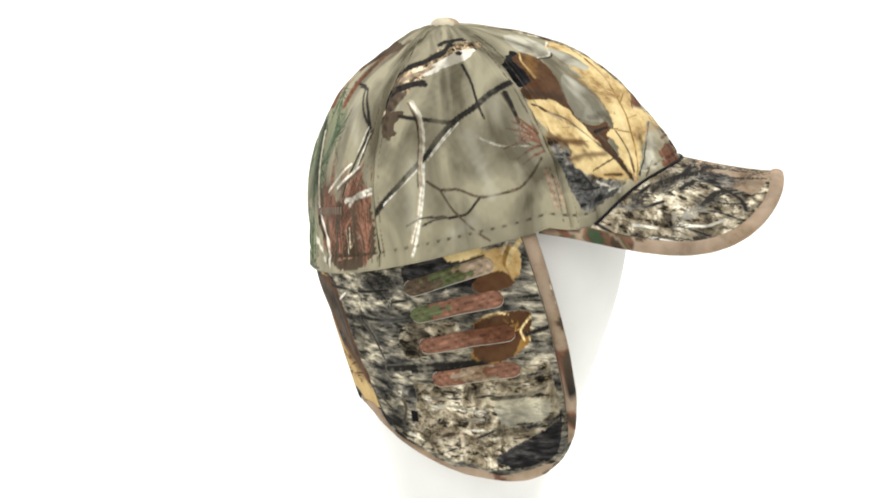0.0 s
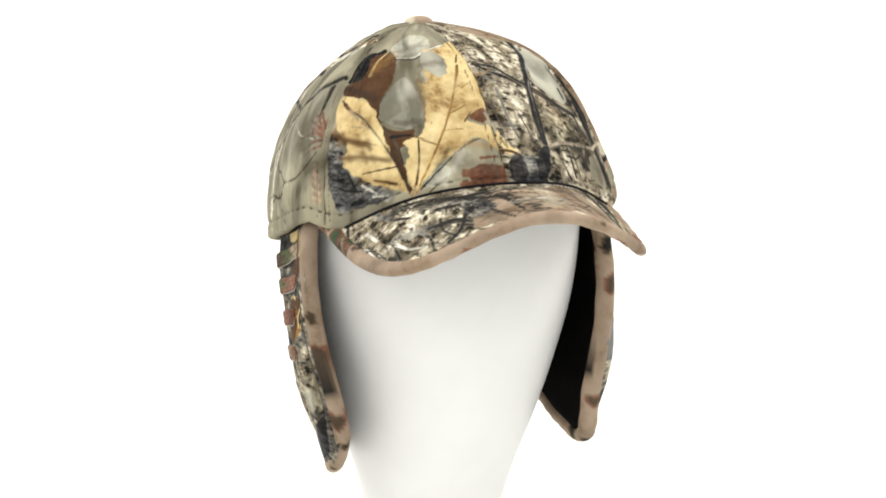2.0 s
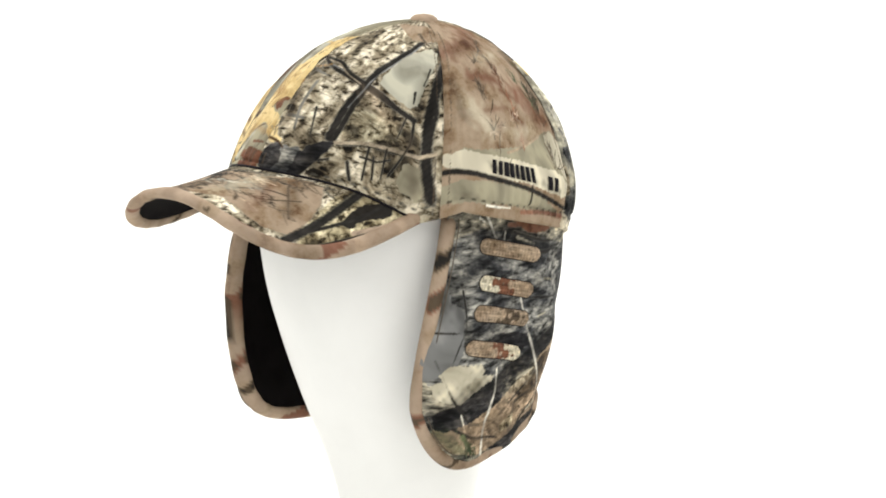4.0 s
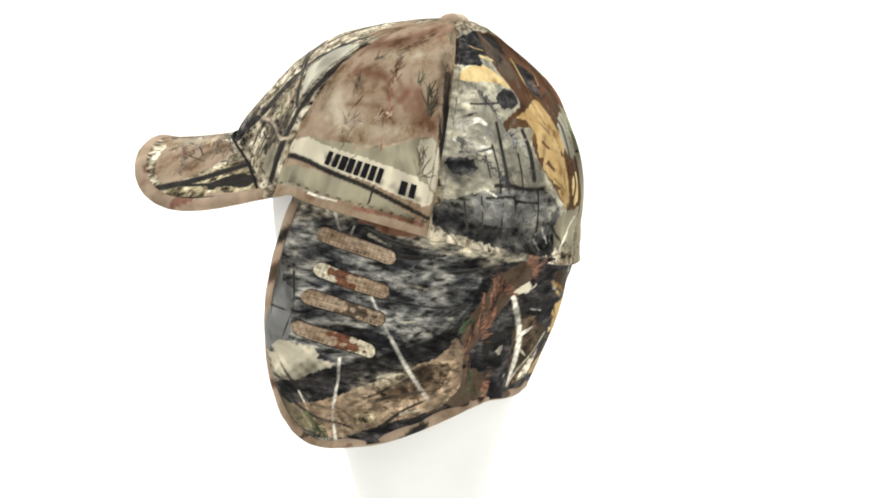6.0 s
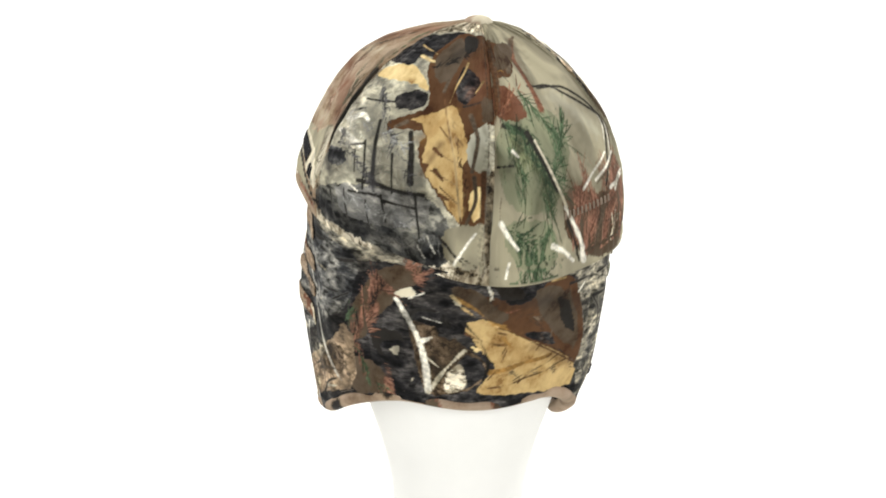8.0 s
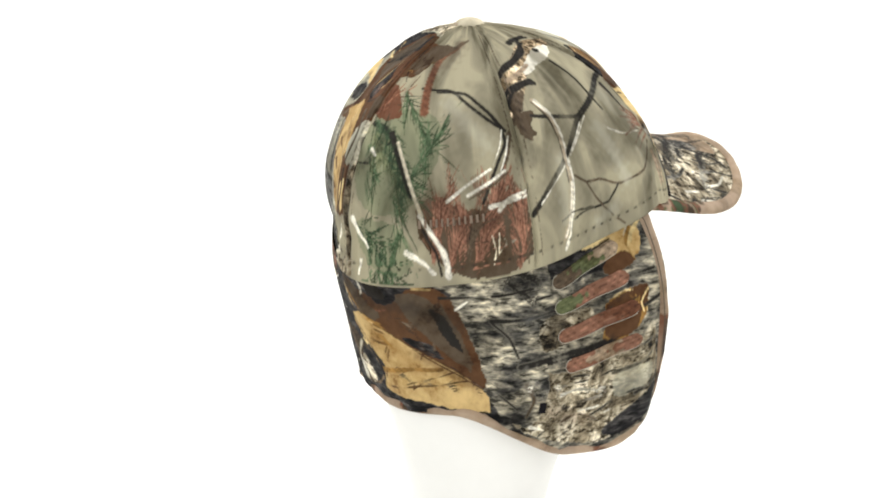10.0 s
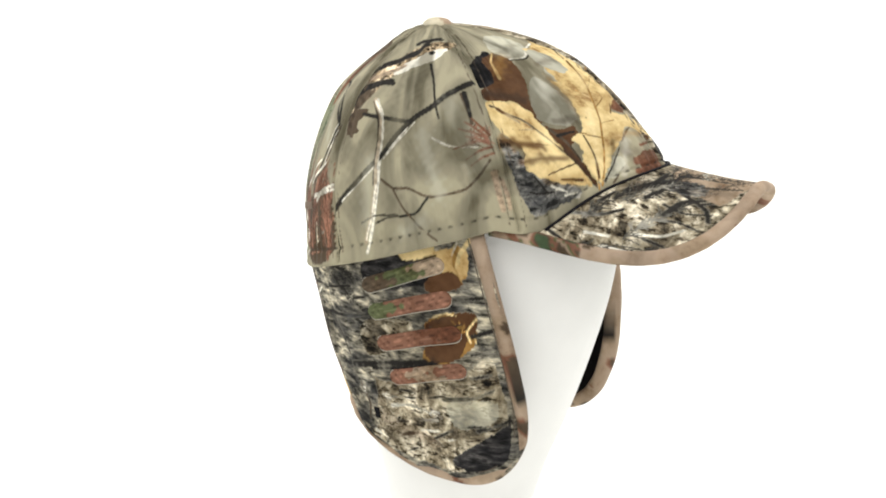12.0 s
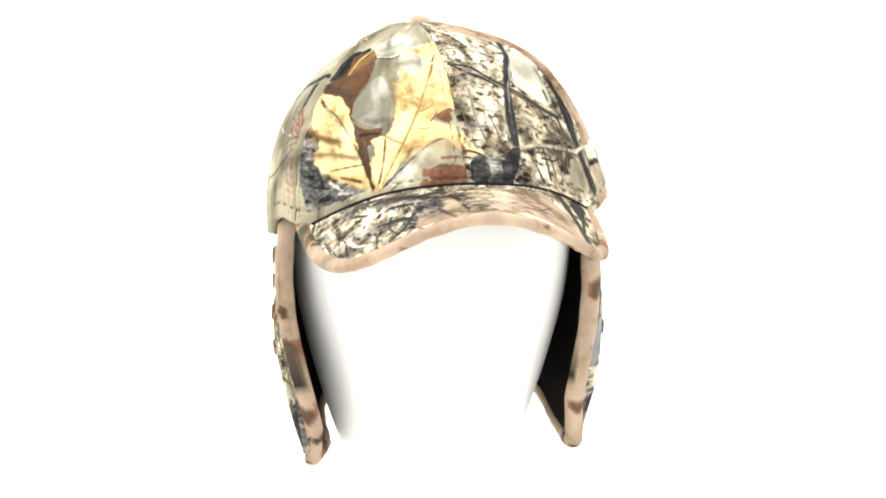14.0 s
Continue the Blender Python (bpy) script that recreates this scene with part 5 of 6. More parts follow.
    stroke(TANLEAF, 1.0, 0.6, [(169.9, -55.7), (176.1, -62.5), (182.7, -67.3)])
    shade(DARK, 6.0, 0.75, [(66, -9), (100, -22), (132, -36)])
    shade(DARK, 4.0, 0.45, [(100, -40), (122, -48)])
    shade(DARK, 4.0, 0.55, [(60, -45), (68, -75)])
    shade(DARK, 6.0, 0.75, [(56, -103), (80, -93), (118, -70)])
    shade(MUD, 6.0, 0.6, [(70, -122), (112, -98)])
    shade(PALE, 3.5, 0.4, [(86, -101), (103, -92)])
    shade(GREEN, 4.0, 0.6, [(55, -116), (66, -130)])
    shade(DARK, 4.0, 0.5, [(80, -130), (105, -118)])
    shade(DARK, 5.0, 0.6, [(140, -95), (150, -62)])
    shade(DARK, 6.0, 0.55, [(160, -48), (190, -52), (225, -60)])
    shade(OCHRE, 4.0, 0.5, [(184, -74), (200, -92)])
    shade((0.60, 0.44, 0.20), 3.0, 0.5, [(186, -100), (214, -95)])
    shade(BROWN, 3.0, 0.5, [(200, -82), (226, -98)])
    shade(DARK, 4.0, 0.5, [(228, -70), (238, -105)])
    shade(WHITE, 4.0, 0.35, [(246, -92), (262, -104), (278, -107)])
    shade(TAUPE, 4.0, 0.5, [(284, -98), (298, -92)])
    shade(DARK, 5.0, 0.5, [(236, -34), (270, -46)])
    shade(DARK, 3.0, 0.6, [(240, -70), (280, -76)])
    shade(DARK, 3.0, 0.5, [(252, -55), (282, -50)])
    shade(BROWN, 4.0, 0.4, [(255, -112), (275, -122)])
    shade(SLATEGREY, 4.0, 0.5, [(244, -60), (256, -63)])


def brim_motifs(fill, stroke, spray, shade):
    """Places: plan in mm."""
    fill(GREY, BARK, [(43.8, -83.2), (52.9, -75.6), (91.1, -48.1), (112.6, -15.4), (100.7, 33.4), (160.7, 30.9), (166.1, -60.4), (130.6, -78.5)])
    fill(GREY, BARK, [(81.3, -75.3), (102.6, -60.4), (138.6, -51.2), (133.4, -67.4), (111.4, -77.2)])
    stroke(DARK, 1.2, 1.0, [(77.7, -62.4), (92.4, -59.5), (102, -53.1)])
    stroke(DARK, 1.6, 1.2, [(118.5, -27.6), (142.3, -40.5), (145.1, -48)])
    stroke(DARK, 1.0, 0.8, [(116.8, -64.5), (126.6, -65.4)])
    stroke(DARK, 1.0, 0.8, [(138.7, -37.5), (152, -31.3)])
    stroke(DARK, 2.2, 1.6, [(101, -40), (111.9, -29.3), (115.2, -17.6)])
    stroke(DARK, 1.0, 0.8, [(69.7, -73.8), (86.6, -79.2), (102.8, -77.5)])
    fill(TANBROWN, LEAF, [(116.8, -19), (117.4, -1.1), (105.4, 32.9), (135.9, 31.8), (162.2, -4.6), (155.9, -20.6), (150.1, -36.7), (136.1, -32.4)])
    stroke(MUD, 1.2, 0.8, [(120.6, -18.5), (134.2, -15.8), (145.4, -7.5)])
    stroke(MUD, 0.7, 0.5, [(123.2, -9.8), (137.2, -0.1)])
    fill(TANBROWN, LEAF, [(125, -26.7), (115.3, 10.6), (95, 35.2), (108.1, 45.9), (131.4, 51.9), (145.3, 41.1), (147.2, 17), (146.1, -10.5)])
    stroke(MUD, 0.8, 0.6, [(139.4, -12.1), (130.4, 2.5), (120.9, 20.1)])
    stroke(MUD, 0.7, 0.5, [(139, 9.9), (131.2, 27.6), (114.1, 38.5)])
    stroke(DARK, 0.5, 0.5, [(132.3, 14), (122.6, 23.2), (117.7, 32.1)])
    stroke(MUD, 0.7, 0.5, [(112.3, 26.9), (127.7, 43.6)])
    fill(TAUPE, BARK, [(86.4, 42.4), (59.5, 58.9), (45.4, 72), (74.2, 72.7), (117.7, 67.1), (139.1, 53.7)])
    stroke(DARK, 2.4, 2.8, [(79.7, 48.6), (112, 52.2), (144.2, 51.8)])
    fill(DARK, LEAF, [(87.6, 53.6), (69.1, 61.7), (79, 66), (96.5, 59.8), (101.1, 61.9), (106.3, 57)])
    stroke(TAN, 1.4, 1.0, [(102.1, 63.5), (79.5, 69), (58.2, 73.6)])
    stroke(DARK, 1.2, 1.0, [(126.2, 60), (87.8, 68.7)])
    stroke(DARK, 1.4, 1.0, [(110.6, -41.9), (120, -28), (122.3, -16.1)])
    stroke(DARK, 0.9, 0.7, [(116.6, -54.1), (130.4, -51.4), (141.6, -53.7)])
    stroke(WHITE, 1.2, 0.8, [(97.7, -73.7), (113.5, -72.1)])
    stroke(WHITE, 1.0, 0.8, [(111.3, -63.7), (125.4, -61), (134.8, -55)])
    stroke(WHITE, 1.0, 0.8, [(87.9, -69.8), (99.5, -68.3)])
    stroke(DARK, 0.8, 0.6, [(120.5, -43.4), (132.3, -46.1), (145.7, -43.3)])
    stroke(DARK, 1.2, 0.8, [(90.1, -50.8), (94.7, -43.8)])
    stroke(MUD, 1.2, 0.8, [(130.1, -8.5), (132, 12.3), (142.9, 21.3)])
    stroke(DARK, 0.7, 0.5, [(136.5, -3.2), (150.7, 2.4)])
    fill(SLATEGREY, SLATE, [(113.9, -31.3), (116, -20.7), (134.9, -19.3), (143.2, -29.1), (129.3, -33.2)])
    spray(MUD, 60, 12, [(125.8, -17.3), (109.1, 31.3)])
    spray(DARK, 25, 10, [(121.5, -14.3), (96.7, 38.5)])
    spray(MUD, 50, 12, [(142.3, -10.4), (126.7, 43)])
    spray(TANBROWN, 30, 10, [(133, -15.1), (138.6, 27.7)])
    stroke(DARK, 1.2, 1.0, [(64.2, 60.7), (94.8, 59.1), (132.4, 51.2)])
    spray(DARK, 40, 8, [(109.3, -45.2), (121.1, -27.9)])
    spray(DARK, 50, 10, [(54.2, -60.7), (87.9, -44.2)])
    spray(DARK, 50, 12, [(83.7, -63.4), (111.9, -29.3)])
    spray(DARK, 50, 12, [(106.8, -67), (132.2, -39)])
    spray(DARK, 40, 10, [(84, -77.2), (132.1, -66.3)])
    stroke(DARK, 2.0, 1.4, [(111.8, -32.8), (120.2, -21.9), (125.7, -8.4)])
    stroke(DARK, 1.8, 1.2, [(123, -48.9), (129.2, -38.2), (139.2, -34.4)])
    spray(MUD, 60, 12, [(122.5, -23.8), (136.5, 11.9)])
    spray(MUD, 50, 12, [(137.2, -32.7), (152.7, -6.8)])
    spray(DARK, 30, 10, [(119.6, -17.7), (127.5, 32)])
    spray(DARK, 40, 10, [(114.1, -17.4), (158.8, 1.1)])
    stroke(DARK, 1.2, 0.8, [(135.4, -23), (154.9, -18.5)])
    stroke(DARK, 1.4, 1.0, [(114.5, -18.8), (129.2, -12), (147, -10.9)])
    spray(TANBROWN, 50, 12, [(119, -19.6), (119.3, 18.9)])
    spray(MUD, 40, 14, [(104.9, -40.8), (102.7, 32.1)])
    spray(GREY, 40, 9, [(99.9, -49), (120.9, -25.2)])
    spray(DARK, 25, 12, [(119.4, -25.1), (112.3, 25.3)])
    spray(GREY, 30, 9, [(136.8, -15.4), (125.5, 21)])
    shade(WHITE, 5.0, 0.35, [(75, -66), (100, -62), (122, -55)])
    shade(DARK, 4.0, 0.6, [(98, -46), (112, -32)])
    shade(DARK, 3.0, 0.55, [(112, -25), (132, -22)])
    shade(MUD, 4.0, 0.5, [(125, -30), (150, -25)])
    shade(PALE, 5.0, 0.4, [(118, 12), (145, 8)])
    shade(MUD, 4.0, 0.4, [(108, 30), (125, 40)])
    shade(RUST, 4.0, 0.35, [(120, 22), (140, 30)])




class Print:
    """The print of one piece of cloth: q its points' chart places, xyz their places, to_xyz the way from chart to place."""

    def __init__(self, q, xyz, to_xyz, colour, layer, span=(-1e9, 1e9), chart_mm=(1.7, 1.0), seed=1):
        self.q, self.xyz, self.to_xyz, self.span, self.mm = q, xyz, to_xyz, span, np.array(chart_mm)
        self.ink = np.tile(np.array(colour, float), (len(q), 1))
        self.layer = np.tile(np.array(layer, float), (len(q), 1))
        self.rng = np.random.default_rng(seed)
        a, b, c = xyz.T * 1000
        wob = np.stack([np.sin(a * 0.9 + 1.7 * np.sin(b * 0.53)) + 0.7 * np.sin(c * 1.7 + b * 0.8),
                        np.sin(b * 1.0 + 1.6 * np.sin(c * 0.61)) + 0.7 * np.sin(a * 1.6 + c * 0.7)], 1)
        self.warped = q + wob * 0.27 / self.mm

    def mine(self, pts):
        m = np.mean([p[0] for p in pts])
        return self.span[0] <= m <= self.span[1]

    def turned(self, pts):
        pts = np.array(pts, float)
        if self.span[0] > -1e8:
            mid = (self.span[0] + self.span[1]) / 2
            pts[:, 0] += 360 * np.round((mid - pts[:, 0].mean()) / 360)
        return pts

    def fill(self, colour, layer, pts):
        pts = self.turned(pts)
        if not self.mine(pts):
            return
        # round the outline by one pass of corner cutting
        nxt = np.roll(pts, -1, 0)
        pts = np.stack([0.8 * pts + 0.2 * nxt, 0.2 * pts + 0.8 * nxt], 1).reshape(-1, 2)
        lo, hi = pts.min(0), pts.max(0)
        x, y = self.warped.T
        near = np.nonzero((x >= lo[0]) & (x <= hi[0]) & (y >= lo[1]) & (y <= hi[1]))[0]
        px, py = x[near], y[near]
        inside = np.zeros(len(near), bool)
        for (x0, y0), (x1, y1) in zip(pts, np.roll(pts, -1, 0)):
            if y0 != y1:
                inside ^= ((y0 > py) != (y1 > py)) & (px < (x1 - x0) * (py - y0) / (y1 - y0) + x0)
        hit = near[inside]
        self.ink[hit] = colour
        self.layer[hit] = layer

    def stroke(self, colour, r0, r1, pts, ragged=0.12, solid=1.0):
        """A twig or vein, r0 and r1 its half widths in mm at its ends."""
        pts = self.turned(pts)
        if not self.mine(pts):
            return
        t = np.arange(len(pts))
        fine = np.linspace(0, len(pts) - 1, 4 * (len(pts) - 1) + 1)
        pts = np.stack([np.interp(fine, t, pts[:, 0]), np.interp(fine, t, pts[:, 1])], 1)
        pts[1:-1] = 0.25 * pts[:-2] + 0.5 * pts[1:-1] + 0.25 * pts[2:]
        p3 = self.to_xyz(pts[:, 0], pts[:, 1]) * 1000
        pad = 2.0 * max(r0, r1) + 1
        v = self.xyz * 1000
        lo, hi = p3.min(0) - pad, p3.max(0) + pad
        near = np.nonzero(((v >= lo) & (v <= hi)).all(1))[0]
        if not len(near):
            return
        v = v[near]
        best = np.full(len(near), 1e9)
        n = len(p3) - 1
        for i in range(n):
            a, d = p3[i], p3[i + 1] - p3[i]
            k = np.clip(((v - a) @ d) / max(d @ d, 1e-9), 0, 1)
            dist = np.linalg.norm(v - a - k[:, None] * d, axis=1)
            best = np.minimum(best, dist / (r0 + (r1 - r0) * (i + k) / n))
        rough = 1 + ragged * np.sin(v[:, 0] * 2.3 + v[:, 2] * 1.9) * np.sin(v[:, 1] * 2.7 - v[:, 2] * 1.3)
        w = (np.clip((1.25 * rough - best) / 0.5, 0, 1) * solid)[:, None]
        grain = 1 + 0.3 * np.sin(v[:, 0] * 0.83 + v[:, 2] * 1.27) * np.sin(v[:, 1] * 1.13 - v[:, 2] * 0.71) + 0.12 * self.rng.standard_normal(len(v))
        self.ink[near] = self.ink[near] * (1 - w) + np.array(colour) * np.clip(grain, 0.3, 1.3)[:, None] * w
        self.layer[near] *= 1 - w

    def shade(self, colour, r, solid, pts):
        """A soft wash of ink about r mm wide on each side of a line, which leaves the grain under it."""
        pts = self.turned(pts)
        if not self.mine(pts):
            return
        p3 = self.to_xyz(pts[:, 0], pts[:, 1]) * 1000
        v = self.xyz * 1000
        near = np.nonzero(((v >= p3.min(0) - 2.2 * r) & (v <= p3.max(0) + 2.2 * r)).all(1))[0]
        if not len(near):
            return
        v = v[near]
        best = np.full(len(near), 1e9)
        for a, b in zip(p3[:-1], p3[1:]):
            d = b - a
            k = np.clip(((v - a) @ d) / max(d @ d, 1e-9), 0, 1)
            best = np.minimum(best, np.linalg.norm(v - a - k[:, None] * d, axis=1) / r)
        uneven = 1 + 0.45 * np.sin(v[:, 0] * 0.9 + 1.3 * np.sin(v[:, 1] * 0.6)) * np.sin(v[:, 2] * 0.8 + v[:, 1] * 0.5)
        w = (solid * np.exp(-(best * uneven) ** 2))[:, None]
        self.ink[near] = self.ink[near] * (1 - w) + np.array(colour) * w

    def spray(self, colour, count, length, pts):
        """Needles or brush: count fine strokes about length mm long, fanned along a spine."""
        pts = self.turned(pts)
        if not self.mine(pts):
            return
        a, b = pts[0] * self.mm, pts[-1] * self.mm
        way = (b - a) / max(np.linalg.norm(b - a), 1e-6)
        for k in range(int(count)):
            f = self.rng.random()
            turn = self.rng.normal(0, 0.5)
            d = np.array([way[0] * math.cos(turn) - way[1] * math.sin(turn), way[0] * math.sin(turn) + way[1] * math.cos(turn)])
            s = a + (b - a) * f + self.rng.normal(0, 0.8, 2)
            e = s + d * length * 0.55 * self.rng.uniform(0.6, 1.2)
            m = (s + e) / 2 + self.rng.normal(0, 0.5, 2)
            shade = np.array(colour) * self.rng.uniform(0.35, 1.6)
            self.stroke(tuple(shade), 0.42, 0.25, [tuple(q / self.mm) for q in (s, m, e)], solid=0.9)

    def run(self, motifs):
        motifs(self.fill, self.stroke, self.spray, self.shade)

    def put(self, ob, extra=0):
        """extra: points after the printed ones, which take the ink of the last printed point of their column."""
        put_print(ob, self.ink, self.layer, np.concatenate([self.q * self.mm, self.xyz[:, 2:] * 100], 1))


def plain_print(ob, colour, seed=0, spots=(), right_spots=()):
    """Binding and other narrow cloth: one ink, broken by stretches of another, by place along the mesh."""
    n = len(ob.data.vertices)
    co = np.empty(n * 3, dtype=np.float32)
    ob.data.vertices.foreach_get("co", co)
    co = co.reshape(-1, 3) * 1000
    ink = np.tile(np.array(colour, float), (n, 1))
    a = np.sin(co[:, 0] * 0.13 + co[:, 2] * 0.21 + seed) + np.sin(co[:, 1] * 0.17 - co[:, 2] * 0.12 + 2.1 * seed) + 0.45 * np.sin(co[:, 0] * 0.31 + co[:, 1] * 0.26 + co[:, 2] * 0.24 + seed)
    for low, high, tone in spots:
        ink[(a > low) & (a < high)] = tone
    b = np.sin(co[:, 0] * 0.42 + co[:, 2] * 0.3) + 0.8 * np.sin(co[:, 0] * 0.23 - co[:, 1] * 0.5)
    start = 0.6 * co[:, 0].min() + 0.4 * co[:, 0].max()
    for low, high, tone in right_spots:
        ink[(b > low) & (b < high) & (co[:, 1] < -20) & (co[:, 0] < start + 3 * b)] = tone
    layer = np.zeros((n, 3))
    layer[:, 1] = 0.5
    put_print(ob, ink, layer, co)


BINDING_SPOTS = [(1.85, 9, DARK), (1.6, 1.85, MUD), (1.1, 1.6, TANBROWN), (-1.75, -1.4, RED), (-9, -1.75, MUD)]

# ---- the cap ----
SEAMS = [-0.5, 53.0, 109.5, 178.0, 244.0, 306.5, 359.5]


def build_crown(cap):
    grounds = [(GREY, BARK), (TANBROWN, LEAF), (GREY, BARK), (TAUPE, SOFT), (TAUPE, SOFT), (TAUPE, SOFT)]
    looks = ["pale bark print with dark branches", "brown leaf print with a pale limb", "grey bark print with a brown oak leaf",
             "taupe print with green pine needles", "taupe print with bare branches", "yellow oak leaf print"]
    for i, (a, b) in enumerate(zip(SEAMS[:-1], SEAMS[1:])):
        nu, nv = 230, 280
        deg = np.linspace(a, b, nu)
        v = np.linspace(0, 0.992, nv)
        D, V = np.meshgrid(deg, v, indexing="ij")
        P = np.radians(D)
        reach = np.minimum(D - a, b - D) * (1 - V) * 1.75
        sag = -0.0011 * np.exp(-(reach / 1.1) ** 2)
        ridge = 0.0003 * np.exp(-((reach - 3.0) / 1.2) ** 2)
        hem = -0.0007 * np.exp(-((V - 0.030) / 0.005) ** 2)
        fold = 0.0005 * np.sin(D * 0.31 + 6 * V) * np.sin(V * 17 + D * 0.12) * np.clip(V * 6, 0, 1)
        pucker = 0.00035 * np.sin(D * 2.6 + 9 * V + i) * np.exp(-reach / 5.0) + 0.0003 * np.sin(V * 70 + D * 0.4 + i) * np.exp(-reach / 4.0)
        pucker += 0.0004 * np.sin(D * 1.7 + i) * np.exp(-((V - 0.05) / 0.05) ** 2)
        pts = crown_point(P.ravel(), V.ravel(), (sag + ridge + hem + fold + pucker).ravel())
        # the cloth turns under at the rim
        turn = [crown_point(P[:, 0], 0 * P[:, 0], l) + np.array([0, 0, z]) for l, z in ((0.0003, -0.0011), (-0.0006, -0.0019), (-0.0022, -0.0021), (-0.005, -0.0012), (-0.007, 0.004))]
        k = len(turn)
        allp = np.concatenate([np.stack(turn[::-1], 1), pts.reshape(nu, nv, 3)], 1)
        q = np.stack([np.repeat(D[:, :1], nv + k, 1), np.concatenate([np.zeros((nu, k)) - 0.5, V * 100], 1)], -1).reshape(-1, 2)
        allp = allp.reshape(-1, 3)
        pr = Print(q, allp, lambda x, y: crown_point(np.radians(x), np.clip(y, 0, 100) / 100), *grounds[i], span=(a, b), chart_mm=(1.45, 1.3), seed=i + 1)
        pr.run(crown_motifs)
        # rows of stitches along the seams and the hem
        hem_line = [(d, 3.0) for d in np.linspace(a, b, 12)]
        pr.stroke(DARK, 0.55, 0.55, hem_line, ragged=0.15, solid=0.75)
        for d, s in ((a, 1), (b, -1)):
            pr.stroke(DARK, 0.34, 0.34, [(d + s * (0.2 + 0.25 * y / 100), y) for y in np.linspace(0, 92, 12)], solid=0.75)
            pr.stroke(MUD, 0.36, 0.36, [(d + s * (2.2 + 2.0 * (y / 100) ** 2), y) for y in np.linspace(1, 80, 12)], ragged=0.7, solid=0.75)
        ob = link_mesh("crown_panel", allp, grid_faces(nu, nv + k), CLOTH, cap, looks[i])
        pr.put(ob)
    # dark lining and sweatband inside
    D, V = np.meshgrid(np.radians(np.linspace(0, 360, 97)[:-1]), np.linspace(0.02, 0.985, 24), indexing="ij")
    pts = crown_point(D.ravel(), V.ravel(), -0.0045)
    link_mesh("crown_lining", pts, grid_faces(96, 24, closed=True, flip=True), FLEECE, cap, "black fleece lining")
    p = np.radians(np.arange(120) * 3.0)
    rows = [crown_point(p, 0 * p + v, l) for v, l in ((-0.004, -0.006), (-0.006, -0.0075), (0.01, -0.010), (0.09, -0.011), (0.10, -0.009), (0.09, -0.006))]
    link_mesh("sweatband", np.stack(rows, 1).reshape(-1, 3), grid_faces(120, len(rows), closed=True), FLEECE, cap, "black fleece sweatband")
    # covered button
    prof = [(0.0078, -0.0022), (0.0083, -0.0008), (0.0082, 0.0010), (0.0074, 0.0028), (0.0055, 0.0041), (0.0030, 0.0047), (0.0003, 0.0049)]
    a = np.arange(32) * 2 * np.pi / 32
    v = np.array([[(-0.0210 + r * np.cos(t), -0.0052 + r * np.sin(t), Z_TOP + z - 0.0018 + 0.0002 * math.sin(5 * t)) for r, z in prof] for t in a]).reshape(-1, 3) - AXIS
    ob = link_mesh("button", v, grid_faces(32, len(prof), closed=True), CLOTH, cap, "round button covered in tan cloth")
    plain_print(ob, TAN, 2, [(0.9, 9, PALE), (-9, -1.2, TANBROWN)])


